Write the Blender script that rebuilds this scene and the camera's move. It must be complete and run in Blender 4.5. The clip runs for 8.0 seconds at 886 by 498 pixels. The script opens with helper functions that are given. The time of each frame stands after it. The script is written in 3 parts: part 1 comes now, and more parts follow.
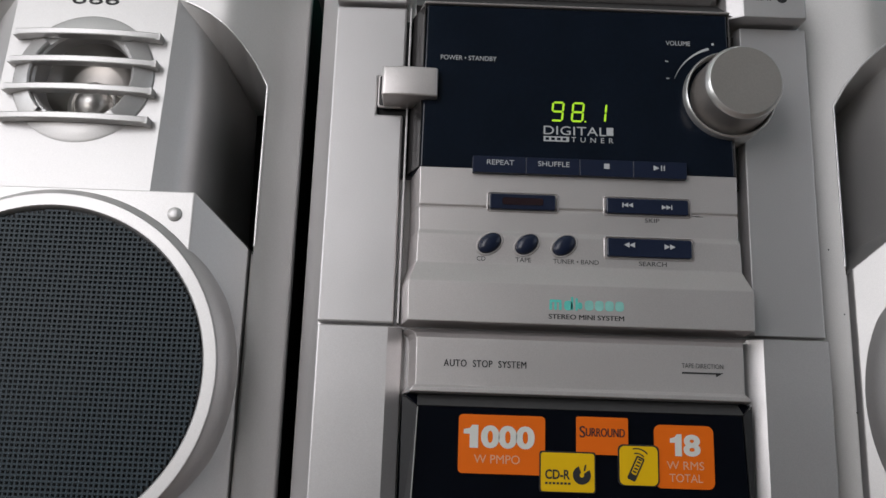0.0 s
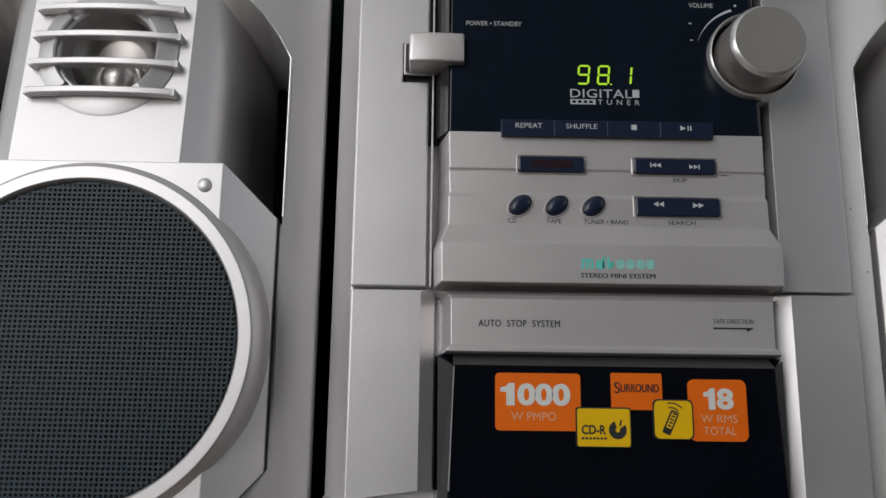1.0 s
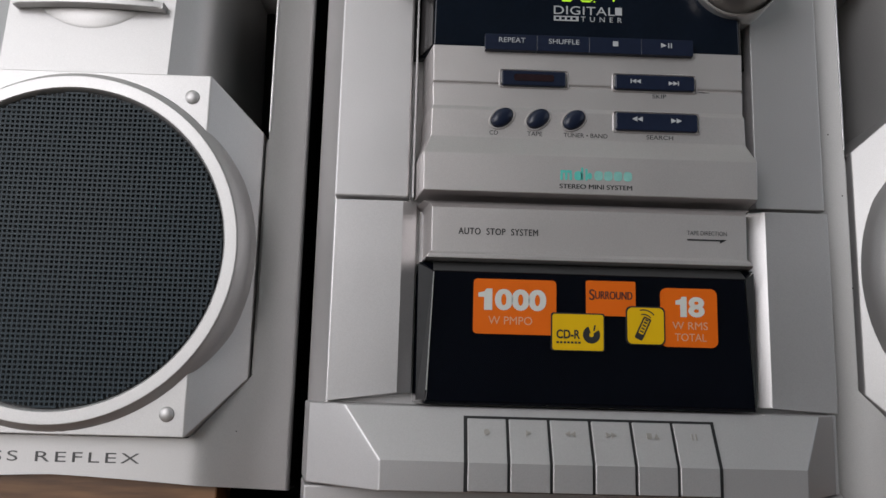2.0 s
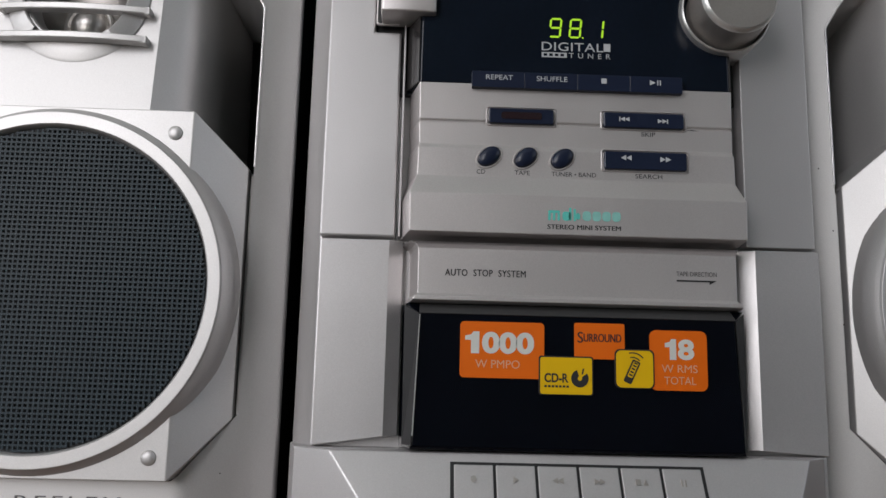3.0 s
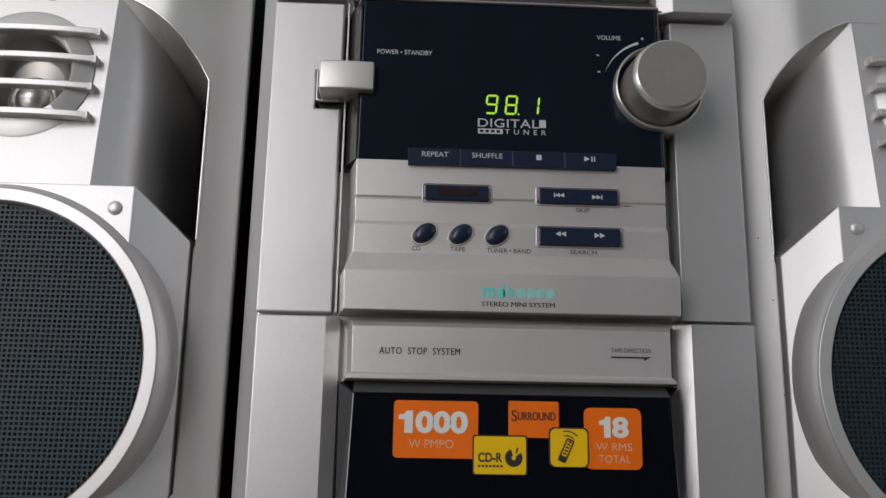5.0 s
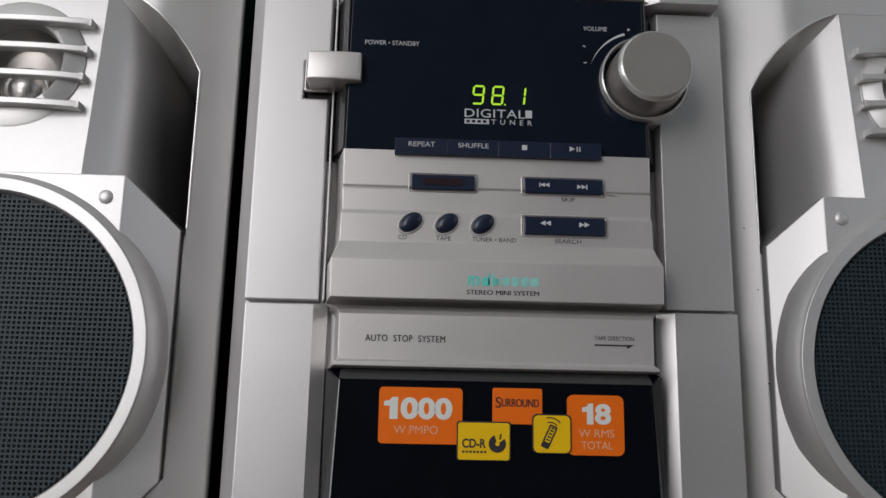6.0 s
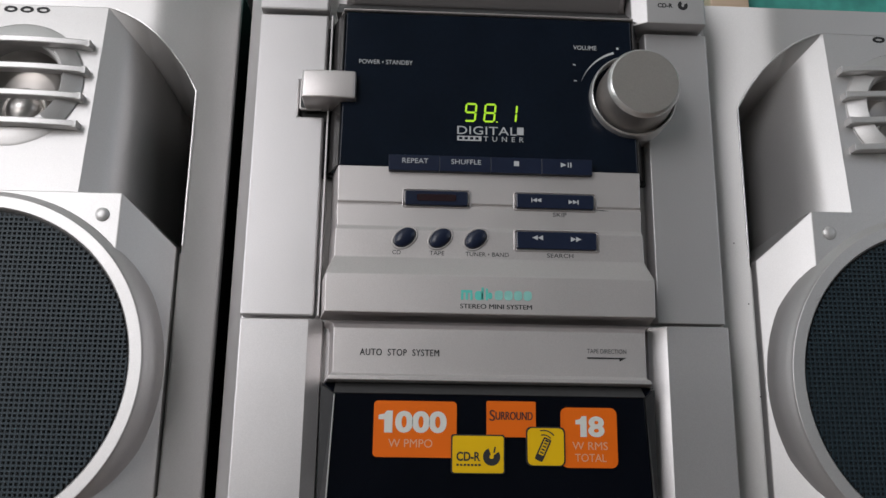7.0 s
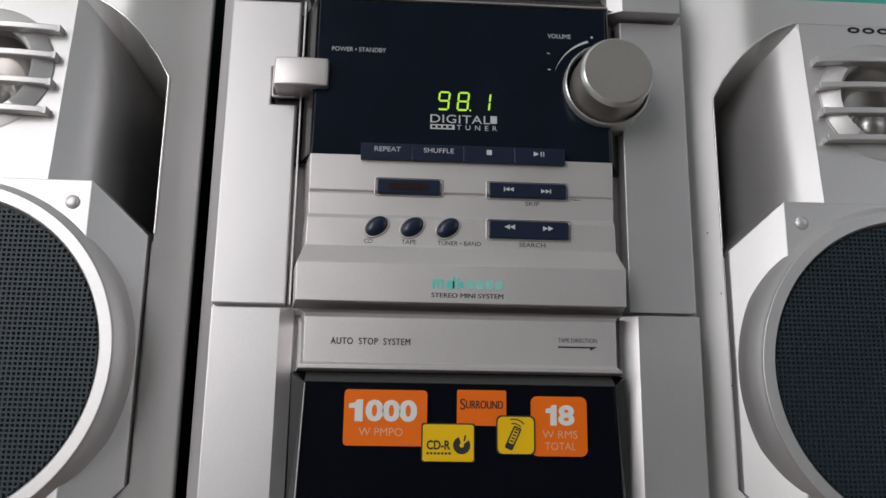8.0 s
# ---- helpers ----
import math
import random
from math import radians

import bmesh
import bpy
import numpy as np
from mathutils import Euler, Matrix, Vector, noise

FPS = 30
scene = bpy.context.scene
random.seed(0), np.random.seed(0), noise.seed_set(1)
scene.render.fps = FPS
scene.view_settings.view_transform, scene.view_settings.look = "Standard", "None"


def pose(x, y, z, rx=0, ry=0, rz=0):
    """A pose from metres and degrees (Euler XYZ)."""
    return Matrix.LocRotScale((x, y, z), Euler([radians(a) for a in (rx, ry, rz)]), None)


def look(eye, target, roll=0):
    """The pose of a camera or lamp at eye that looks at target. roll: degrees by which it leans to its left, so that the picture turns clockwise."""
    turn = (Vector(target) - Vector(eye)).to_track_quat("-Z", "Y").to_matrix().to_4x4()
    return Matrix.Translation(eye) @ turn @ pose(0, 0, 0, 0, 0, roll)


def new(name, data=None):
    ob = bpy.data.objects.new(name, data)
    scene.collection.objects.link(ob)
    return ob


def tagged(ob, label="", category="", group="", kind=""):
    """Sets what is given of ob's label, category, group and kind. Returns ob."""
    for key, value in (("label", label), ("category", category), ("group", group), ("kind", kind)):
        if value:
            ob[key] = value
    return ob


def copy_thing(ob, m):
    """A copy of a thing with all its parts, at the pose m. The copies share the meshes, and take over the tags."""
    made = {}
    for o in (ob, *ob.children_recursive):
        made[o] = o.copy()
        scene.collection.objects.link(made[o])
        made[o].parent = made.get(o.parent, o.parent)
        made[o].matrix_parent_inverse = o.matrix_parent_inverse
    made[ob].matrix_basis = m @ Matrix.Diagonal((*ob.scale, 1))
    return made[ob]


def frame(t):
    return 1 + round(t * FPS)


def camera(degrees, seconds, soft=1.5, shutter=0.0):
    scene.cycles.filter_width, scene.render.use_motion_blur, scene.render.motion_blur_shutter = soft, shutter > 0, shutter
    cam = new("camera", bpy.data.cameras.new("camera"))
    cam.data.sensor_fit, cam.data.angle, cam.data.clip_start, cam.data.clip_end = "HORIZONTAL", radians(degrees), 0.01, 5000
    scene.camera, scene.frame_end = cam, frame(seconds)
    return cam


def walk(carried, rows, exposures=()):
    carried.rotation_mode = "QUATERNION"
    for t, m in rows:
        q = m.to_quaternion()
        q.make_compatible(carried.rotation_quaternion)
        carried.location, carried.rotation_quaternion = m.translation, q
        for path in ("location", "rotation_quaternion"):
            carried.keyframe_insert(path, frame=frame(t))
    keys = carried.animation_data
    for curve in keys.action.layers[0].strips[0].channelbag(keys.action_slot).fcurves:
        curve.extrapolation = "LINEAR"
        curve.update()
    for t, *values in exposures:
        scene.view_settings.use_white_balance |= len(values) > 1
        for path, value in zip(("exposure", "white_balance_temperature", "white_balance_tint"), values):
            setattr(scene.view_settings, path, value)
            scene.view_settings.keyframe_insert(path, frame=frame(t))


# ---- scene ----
cam = camera(57.6, 8.0)
PATH = [
    (0, (-0.072, -0.399, 0.125), (-0.057, 1.556, 0.547), 1.9),
    (0.5, (-0.078, -0.396, 0.12), (-0.074, 1.555, 0.559), 1.4),
    (1, (-0.09, -0.4, 0.109), (-0.064, 1.559, 0.513), 0.7),
    (1.2, (-0.0822, -0.3970, 0.0900), (-0.0560, 1.5760, 0.4640), 0.20),
    (1.5, (-0.082, -0.401, 0.086), (-0.058, 1.576, 0.39), 0.8),
    (1.7, (-0.082, -0.405, 0.076), (-0.045, 1.566, 0.413), 1.6),
    (2.8, (-0.0833, -0.3972, 0.0904), (-0.0370, 1.5690, 0.3960), 1.24),
    (3, (-0.079, -0.401, 0.097), (-0.025, 1.569, 0.436), 1.4),
    (3.5, (-0.066, -0.408, 0.11), (0.025, 1.556, 0.479), 0.7),
    (4, (-0.059, -0.411, 0.111), (0.016, 1.554, 0.479), 1.3),
    (4.5, (-0.049, -0.408, 0.115), (0.023, 1.545, 0.539), 1.4),
    (5, (-0.052, -0.407, 0.119), (0.026, 1.547, 0.541), 1.0),
    (5.2, (-0.0477, -0.4079, 0.1160), (0.0391, 1.5470, 0.5274), 0.91),
    (6.3, (-0.0433, -0.4123, 0.1161), (0.0247, 1.5380, 0.5193), 1.22),
    (6.5, (-0.046, -0.413, 0.116), (0.032, 1.538, 0.552), 1.5),
    (7, (-0.043, -0.415, 0.11), (0.041, 1.529, 0.575), 0.8),
    (7.5, (-0.034, -0.415, 0.104), (0.092, 1.535, 0.53), 0.6),
    (8, (-0.034, -0.415, 0.111), (0.078, 1.534, 0.546), 0.8),
]
walk(cam, [(t, look(eye, target, roll)) for t, eye, target, roll in PATH], exposures=((0.0, -0.02), (1.5, -0.06), (3.5, -0.05), (5.0, 0.02), (7.0, 0.04), (7.5, 0.12), (8.0, 0.16)))


# ---- world, light and exposure ----
world = bpy.data.worlds.new("daylight")
scene.world = world
world.use_nodes = True
wn = world.node_tree
sky = wn.nodes.new("ShaderNodeTexSky")
sky.sky_type, sky.sun_disc = "NISHITA", False
sky.sun_elevation, sky.sun_rotation = radians(40), radians(200)
wn.nodes["Background"].inputs["Strength"].default_value = 0.1
wn.links.new(sky.outputs["Color"], wn.nodes["Background"].inputs["Color"])


def window_light(name, place, target, w, h, watts, colour):
    data = bpy.data.lights.new(name, "AREA")
    data.shape, data.size, data.size_y, data.energy, data.color = "RECTANGLE", w, h, watts, colour
    ob = new(name, data)
    ob.matrix_world = look(place, target)
    return ob


window_light("window_light", (-1.38, -2.12, 0.91), (-1.38, 0.0, 1.13), 1.04, 1.70, 35.0, (0.985, 0.97, 1.0))
window_light("side_window_light", (-2.17, -0.8, 0.65), (0.0, -0.8, 0.65), 1.0, 1.0, 11.0, (0.985, 0.97, 1.0))

window_light("east_window_light", (1.45, -1.15, 0.85), (0.0, -1.15, 0.85), 0.9, 1.2, 3.0, (0.985, 0.97, 1.0))


# ---- materials ----
def nodes_of(m):
    m.use_nodes = True
    return m.node_tree, m.node_tree.nodes["Principled BSDF"]


def surface(name, colour, rough=0.5, metal=0.0, grain=0.0, grain_size=400.0, stain=0.0, stain_size=12.0, bump=0.0, coat=0.0, spec=0.5):
    """A plain surface with colour variation at two scales and fine relief."""
    m = bpy.data.materials.new(name)
    nt, p = nodes_of(m)
    p.inputs["Roughness"].default_value, p.inputs["Metallic"].default_value = rough, metal
    p.inputs["Coat Weight"].default_value, p.inputs["Specular IOR Level"].default_value = coat, spec
    tc = nt.nodes.new("ShaderNodeTexCoord")
    fine, broad = nt.nodes.new("ShaderNodeTexNoise"), nt.nodes.new("ShaderNodeTexNoise")
    fine.inputs["Scale"].default_value, broad.inputs["Scale"].default_value = grain_size, stain_size
    fine.inputs["Detail"].default_value, broad.inputs["Detail"].default_value = 3, 5
    for n in (fine, broad):
        nt.links.new(tc.outputs["Object"], n.inputs["Vector"])
    last = None
    for n, amount in ((fine, grain), (broad, stain)):
        ramp = nt.nodes.new("ShaderNodeMapRange")
        ramp.inputs["From Min"].default_value, ramp.inputs["From Max"].default_value = 0.3, 0.7
        ramp.inputs["To Min"].default_value, ramp.inputs["To Max"].default_value = 1 - amount, 1 + amount
        nt.links.new(n.outputs["Fac"], ramp.inputs["Value"])
        if last is None:
            last = ramp.outputs["Result"]
        else:
            mul = nt.nodes.new("ShaderNodeMath")
            mul.operation = "MULTIPLY"
            nt.links.new(last, mul.inputs[0])
            nt.links.new(ramp.outputs["Result"], mul.inputs[1])
            last = mul.outputs[0]
    tint = nt.nodes.new("ShaderNodeVectorMath")
    tint.operation = "SCALE"
    tint.inputs[0].default_value = colour
    nt.links.new(last, tint.inputs["Scale"])
    nt.links.new(tint.outputs["Vector"], p.inputs["Base Color"])
    rr = nt.nodes.new("ShaderNodeMapRange")
    rr.inputs["To Min"].default_value, rr.inputs["To Max"].default_value = rough * 0.85, min(1.0, rough * 1.15)
    nt.links.new(broad.outputs["Fac"], rr.inputs["Value"])
    nt.links.new(rr.outputs["Result"], p.inputs["Roughness"])
    if bump:
        b = nt.nodes.new("ShaderNodeBump")
        b.inputs["Strength"].default_value, b.inputs["Distance"].default_value = bump, 0.0004
        nt.links.new(fine.outputs["Fac"], b.inputs["Height"])
        nt.links.new(b.outputs["Normal"], p.inputs["Normal"])
    return m


def wood(name, dark, light, scale):
    m = bpy.data.materials.new(name)
    nt, p = nodes_of(m)
    tc, mp = nt.nodes.new("ShaderNodeTexCoord"), nt.nodes.new("ShaderNodeMapping")
    mp.inputs["Scale"].default_value = (scale * 0.12, scale, scale)
    n, r = nt.nodes.new("ShaderNodeTexNoise"), nt.nodes.new("ShaderNodeValToRGB")
    n.inputs["Scale"].default_value, n.inputs["Detail"].default_value = 6, 6
    r.color_ramp.elements[0].position, r.color_ramp.elements[1].position = 0.35, 0.68
    r.color_ramp.elements[0].color, r.color_ramp.elements[1].color = (*dark, 1), (*light, 1)
    nt.links.new(tc.outputs["Object"], mp.inputs["Vector"])
    nt.links.new(mp.outputs["Vector"], n.inputs["Vector"])
    nt.links.new(n.outputs["Fac"], r.inputs["Fac"])
    nt.links.new(r.outputs["Color"], p.inputs["Base Color"])
    p.inputs["Roughness"].default_value = 0.42
    return m


def glowing(name, colour, strength):
    m = bpy.data.materials.new(name)
    nt, p = nodes_of(m)
    p.inputs["Base Color"].default_value = (*[c * 0.2 for c in colour], 1)
    p.inputs["Emission Color"].default_value, p.inputs["Emission Strength"].default_value = (*colour, 1), strength
    return m


SILVER = surface("silver_paint", (0.576, 0.542, 0.534), 0.42, 0.70, grain=0.05, grain_size=1800, stain=0.025, stain_size=18, bump=0.04)
SILVER_SIDE = surface("silver_housing_plastic", (0.570, 0.551, 0.552), 0.42, 0.70, grain=0.05, grain_size=1800, stain=0.03, stain_size=16, bump=0.04)
SILVER_SPEAKER = surface("silver_speaker_plastic", (0.570, 0.556, 0.550), 0.455, 0.62, grain=0.05, grain_size=1800, stain=0.025, stain_size=14, bump=0.04)
BRIGHT = surface("bright_silver_trim", (0.70, 0.69, 0.68), 0.30, 0.8, grain=0.03, grain_size=1500, stain=0.02)
KNOB = surface("brushed_knob_metal", (0.49, 0.455, 0.428), 0.36, 0.8, grain=0.05, grain_size=1400, stain=0.03, stain_size=30, bump=0.05)
CHROME = surface("mirror_chrome", (0.52, 0.50, 0.48), 0.34, 1.0, stain=0.05)
HORN = surface("dark_horn_metal", (0.27, 0.25, 0.235), 0.36, 1.0, stain=0.08, stain_size=60)
CASE = surface("black_case_vinyl", (0.010, 0.010, 0.010), 0.9, grain=0.1, stain=0.1, spec=0.08)
GLOSS = surface("glossy_navy_display", (0.0050, 0.0080, 0.0148), 0.14, 0.0, grain=0.1, stain=0.15, stain_size=30, spec=0.22)
GLOSS_BLACK = surface("glossy_black_acrylic", (0.0020, 0.0026, 0.0052), 0.10, 0.0, grain=0.1, stain=0.15, stain_size=30, spec=0.2)
# Grey with the reflection on the display's bevels mixed into the colour.
EDGE_GREY = surface("grey_edge_sheen", (0.032, 0.030, 0.030), 0.24, 0.0, grain=0.06, stain=0.15, stain_size=40, spec=0.5)
NAVY = surface("navy_button_plastic", (0.009, 0.014, 0.034), 0.30, 0.0, grain=0.06, stain=0.08, spec=0.35)
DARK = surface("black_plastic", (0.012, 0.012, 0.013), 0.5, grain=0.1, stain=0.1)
# Dark grey that stands in for shaded silver and for the bevel's sheen.
DARK_GREY = surface("dark_grey_tone", (0.06, 0.060, 0.060), 0.45, grain=0.08, stain=0.1)
REDDISH = surface("dark_red_window", (0.020, 0.009, 0.012), 0.2, grain=0.05, stain=0.1)
GRILLE = surface("grille_black_plastic", (0.017, 0.030, 0.039), 0.52, grain=0.15, grain_size=900, stain=0.12, stain_size=9, spec=0.29)
CONE = surface("woofer_paper", (0.012, 0.015, 0.017), 0.6, grain=0.1, stain=0.1)
INK = surface("black_ink", (0.012, 0.012, 0.013), 0.6)
PALE_INK = surface("pale_ink", (0.46, 0.47, 0.48), 0.6)
BROWN_INK = surface("dark_brown_ink", (0.045, 0.010, 0.006), 0.6)
GREY_INK = surface("grey_ink", (0.10, 0.10, 0.10), 0.6)
TEAL_INK = surface("teal_ink", (0.10, 0.52, 0.45), 0.5)
TEAL_PALE = surface("worn_teal_ink", (0.22, 0.50, 0.45), 0.5, stain=0.1, stain_size=300)
ORANGE = surface("orange_sticker", (0.72, 0.130, 0.003), 0.6, stain=0.04, stain_size=30, spec=0.2)
ORANGE_PALE = surface("pale_orange_ink", (0.66, 0.34, 0.20), 0.5)
YELLOW = surface("yellow_sticker", (0.72, 0.44, 0.002), 0.6, stain=0.04, stain_size=30, spec=0.2)
STICKER_GREY = surface("sticker_grey_ink", (0.62, 0.62, 0.58), 0.5)
GREEN_GLOW = glowing("display_segments", (0.50, 0.88, 0.03), 0.72)
CABINET = wood("brown_veneer", (0.10, 0.045, 0.018), (0.22, 0.11, 0.045), 30)
TABLE = wood("brown_table_wood", (0.09, 0.04, 0.018), (0.20, 0.10, 0.045), 22)
WALL_PAINT = surface("greyish_wall_paint", (0.28, 0.272, 0.26), 0.85, grain=0.03, grain_size=60, stain=0.05, stain_size=2, bump=0.2)
TEAL_WALL = surface("teal_wall_paint", (0.06, 0.34, 0.29), 0.7, grain=0.15, grain_size=60, stain=0.35, stain_size=18, bump=0.3)
CEILING_PAINT = surface("ceiling_paint", (0.88, 0.88, 0.86), 0.9, grain=0.02, stain=0.04, stain_size=2)
FLOOR_TILE = surface("floor_tile", (0.17, 0.148, 0.13), 0.5, grain=0.05, grain_size=40, stain=0.1, stain_size=3)
BEIGE = wood("pale_board_wood", (0.50, 0.36, 0.25), (0.62, 0.47, 0.35), 14)


# ---- mesh helpers ----
def part(name, bm, material, parent=None, label="", smooth=False):
    bmesh.ops.recalc_face_normals(bm, faces=bm.faces)
    if smooth:
        for f in bm.faces:
            f.smooth = True
        for e in bm.edges:
            if len(e.link_faces) == 2 and e.calc_face_angle(0) > radians(35):
                e.smooth = False
    me = bpy.data.meshes.new(name)
    bm.to_mesh(me)
    bm.free()
    me.materials.append(material)
    ob = new(name, me)
    ob.parent = parent
    if label:
        ob["label"] = label
    return ob


def rounded(bm, r, seg=2, angle=30):
    es = [e for e in bm.edges if len(e.link_faces) == 2 and e.calc_face_angle(0) > radians(angle)]
    bmesh.ops.bevel(bm, geom=es, offset=r, segments=seg, affect="EDGES", profile=0.5, clamp_overlap=True)
    return bm


def box(x0, x1, y0, y1, z0, z1, r=0.0, seg=2):
    bm = bmesh.new()
    bmesh.ops.create_cube(bm, size=1)
    bmesh.ops.transform(bm, verts=bm.verts, matrix=Matrix.LocRotScale(((x0 + x1) / 2, (y0 + y1) / 2, (z0 + z1) / 2), None, (x1 - x0, y1 - y0, z1 - z0)))
    return rounded(bm, r, seg) if r else bm


def prism(points, lo, hi, axis, r=0.0, seg=2, bm=None):
    """Extrudes a polygon: axis y takes (x, z) points, axis x (y, z), axis z (x, y)."""
    bm = bm or bmesh.new()
    place = {"y": lambda a, b, c: (a, c, b), "x": lambda a, b, c: (c, a, b), "z": lambda a, b, c: (a, b, c)}[axis]
    rings = [[bm.verts.new(place(a, b, c)) for a, b in points] for c in (lo, hi)]
    n = len(points)
    for ring in rings:
        bm.faces.new(ring)
    for i in range(n):
        bm.faces.new((rings[0][i], rings[0][(i + 1) % n], rings[1][(i + 1) % n], rings[1][i]))
    bmesh.ops.recalc_face_normals(bm, faces=bm.faces)
    return rounded(bm, r, seg) if r else bm


def oblong(x0, x1, z0, z1, r, seg=5):
    """Points of an upright rectangle with round corners."""
    pts = []
    for cx, cz, a in ((x1 - r, z1 - r, 0), (x0 + r, z1 - r, 90), (x0 + r, z0 + r, 180), (x1 - r, z0 + r, 270)):
        for k in range(seg + 1):
            t = radians(a + 90 * k / seg)
            pts.append((cx + r * math.cos(t), cz + r * math.sin(t)))
    return pts


def turned(profile, cx, cz, n=72, a0=0.0, a1=360.0, bm=None):
    """Revolves (radius, y) points about the front-to-back axis through (cx, cz)."""
    bm = bm or bmesh.new()
    full = a1 - a0 >= 360
    rows = []
    for k in range(n if full else n + 1):
        t = radians(a0 + (a1 - a0) * k / n)
        rows.append([bm.verts.new((cx + r * math.cos(t), y, cz + r * math.sin(t))) for r, y in profile])
    for k in range(n):
        a, b = rows[k], rows[(k + 1) % len(rows)]
        for i in range(len(profile) - 1):
            bm.faces.new((a[i], a[i + 1], b[i + 1], b[i]))
    bmesh.ops.remove_doubles(bm, verts=bm.verts, dist=1e-6)
    return bm


def faceplate(profile, back, spread, wide=None):
    """A front whose depth and half-width follow (z, y, half-width) from top to bottom, with sides that splay back."""
    bm = bmesh.new()
    front = [(bm.verts.new((-w, y, z)), bm.verts.new((w, y, z))) for z, y, w in profile]
    rear = [(bm.verts.new((-(wide or w + spread), back, z)), bm.verts.new((wide or w + spread, back, z))) for z, y, w in profile]
    for i in range(len(profile) - 1):
        bm.faces.new((front[i][0], front[i][1], front[i + 1][1], front[i + 1][0]))
        bm.faces.new((rear[i][0], rear[i][1], rear[i + 1][1], rear[i + 1][0]))
        for s in (0, 1):
            bm.faces.new((front[i][s], rear[i][s], rear[i + 1][s], front[i + 1][s]))
    for i in (0, -1):
        bm.faces.new((front[i][0], front[i][1], rear[i][1], rear[i][0]))
    bmesh.ops.recalc_face_normals(bm, faces=bm.faces)
    return bm


def lettering(text, x0, x1, z0, height, y, material, parent, label="", bold=0.0, name="lettering", spacing=1.0, depth=0.0001, heavy=0.0):
    """Upright words facing the front, stretched to run from x0 to x1, with capitals of that height."""
    cu = bpy.data.curves.new(name, "FONT")
    cu.body, cu.size, cu.space_character = text, 1.0, spacing
    cu.offset, cu.extrude, cu.resolution_u = bold, 0.001, 5
    tmp = bpy.data.objects.new(name, cu)
    scene.collection.objects.link(tmp)
    bpy.context.view_layer.update()
    me = bpy.data.meshes.new_from_object(tmp)
    bpy.data.objects.remove(tmp)
    co = np.array([v.co[:] for v in me.vertices])
    lo, hi = co.min(0), co.max(0)
    sx, sz = (x1 - x0) / (hi[0] - lo[0]), height / (hi[1] - lo[1])
    for v in me.vertices:
        a, b, c = v.co
        v.co = (x0 + (a - lo[0]) * sx, y - (depth if c > 0 else 0), z0 + (b - lo[1]) * sz)
    if heavy:
        bm = bmesh.new()
        bm.from_mesh(me)
        twin = bmesh.ops.duplicate(bm, geom=bm.verts[:] + bm.edges[:] + bm.faces[:])["geom"]
        bmesh.ops.translate(bm, vec=(heavy, -0.00003, 0), verts=[g for g in twin if isinstance(g, bmesh.types.BMVert)])
        bm.to_mesh(me)
        bm.free()
    me.materials.append(material)
    ob = new(name, me)
    ob.parent = parent
    if label:
        ob["label"] = label
    return ob


def icon(name, polygons, y, material, parent, label=""):
    bm = bmesh.new()
    for pts in polygons:
        prism(pts, y - 0.00012, y, "y", bm=bm)
    return part(name, bm, material, parent, label)


def arrows(cx, cz, s, way, n=2, bar=False):
    """Transport symbols: n triangles pointing left or right, with a bar at the tip if asked."""
    out = []
    for k in range(n):
        a = cx + way * (k - n / 2) * s
        out.append([(a, cz - s * 0.5), (a + way * s, cz), (a, cz + s * 0.5)])
    if bar:
        a = cx + way * n / 2 * s
        out.append([(a, cz - s * 0.5), (a + way * s * 0.25, cz - s * 0.5), (a + way * s * 0.25, cz + s * 0.5), (a, cz + s * 0.5)])
    return out


# ---- the room ----
def room():
    def slab(name, dims, material, label, category):
        ob = part(name, box(*dims), material)
        tagged(ob, label, category, kind="structure")
        return ob

    slab("floor", (-2.3, 1.6, -2.3, 0.5, -0.85, -0.75), FLOOR_TILE, "grey-brown tiled floor of the room", "floor")
    slab("ceiling", (-2.3, 1.6, -2.3, 0.5, 1.85, 1.95), CEILING_PAINT, "plain matt off-white ceiling", "ceiling")
    slab("wall_north", (-2.2, 1.5, 0.42, 0.5, -0.75, 1.85), TEAL_WALL, "mottled teal painted wall behind the stereo", "wall")

    def pierced(name, axis, lo, hi, a0, a1, w0, w1, z0, z1, label):
        bm = bmesh.new()
        for b0, b1, c0, c1 in ((a0, w0, -0.75, 1.85), (w1, a1, -0.75, 1.85), (w0, w1, -0.75, z0), (w0, w1, z1, 1.85)):
            prism([(b0, c0), (b1, c0), (b1, c1), (b0, c1)], lo, hi, axis, bm=bm)
        tagged(part(name, bm, WALL_PAINT), label, "wall", kind="structure")

    pierced("wall_south", "y", -2.3, -2.2, -2.2, 1.6, -1.90, -0.86, 0.02, 1.80, "greyish wall with a tall window opening")
    pierced("wall_east", "x", 1.5, 1.6, -2.2, 0.42, -1.65, -0.65, 0.20, 1.50, "greyish wall with a window opening")
    pierced("wall_west", "x", -2.3, -2.2, -2.2, 0.42, -1.3, -0.3, 0.15, 1.15, "greyish side wall with a window opening")


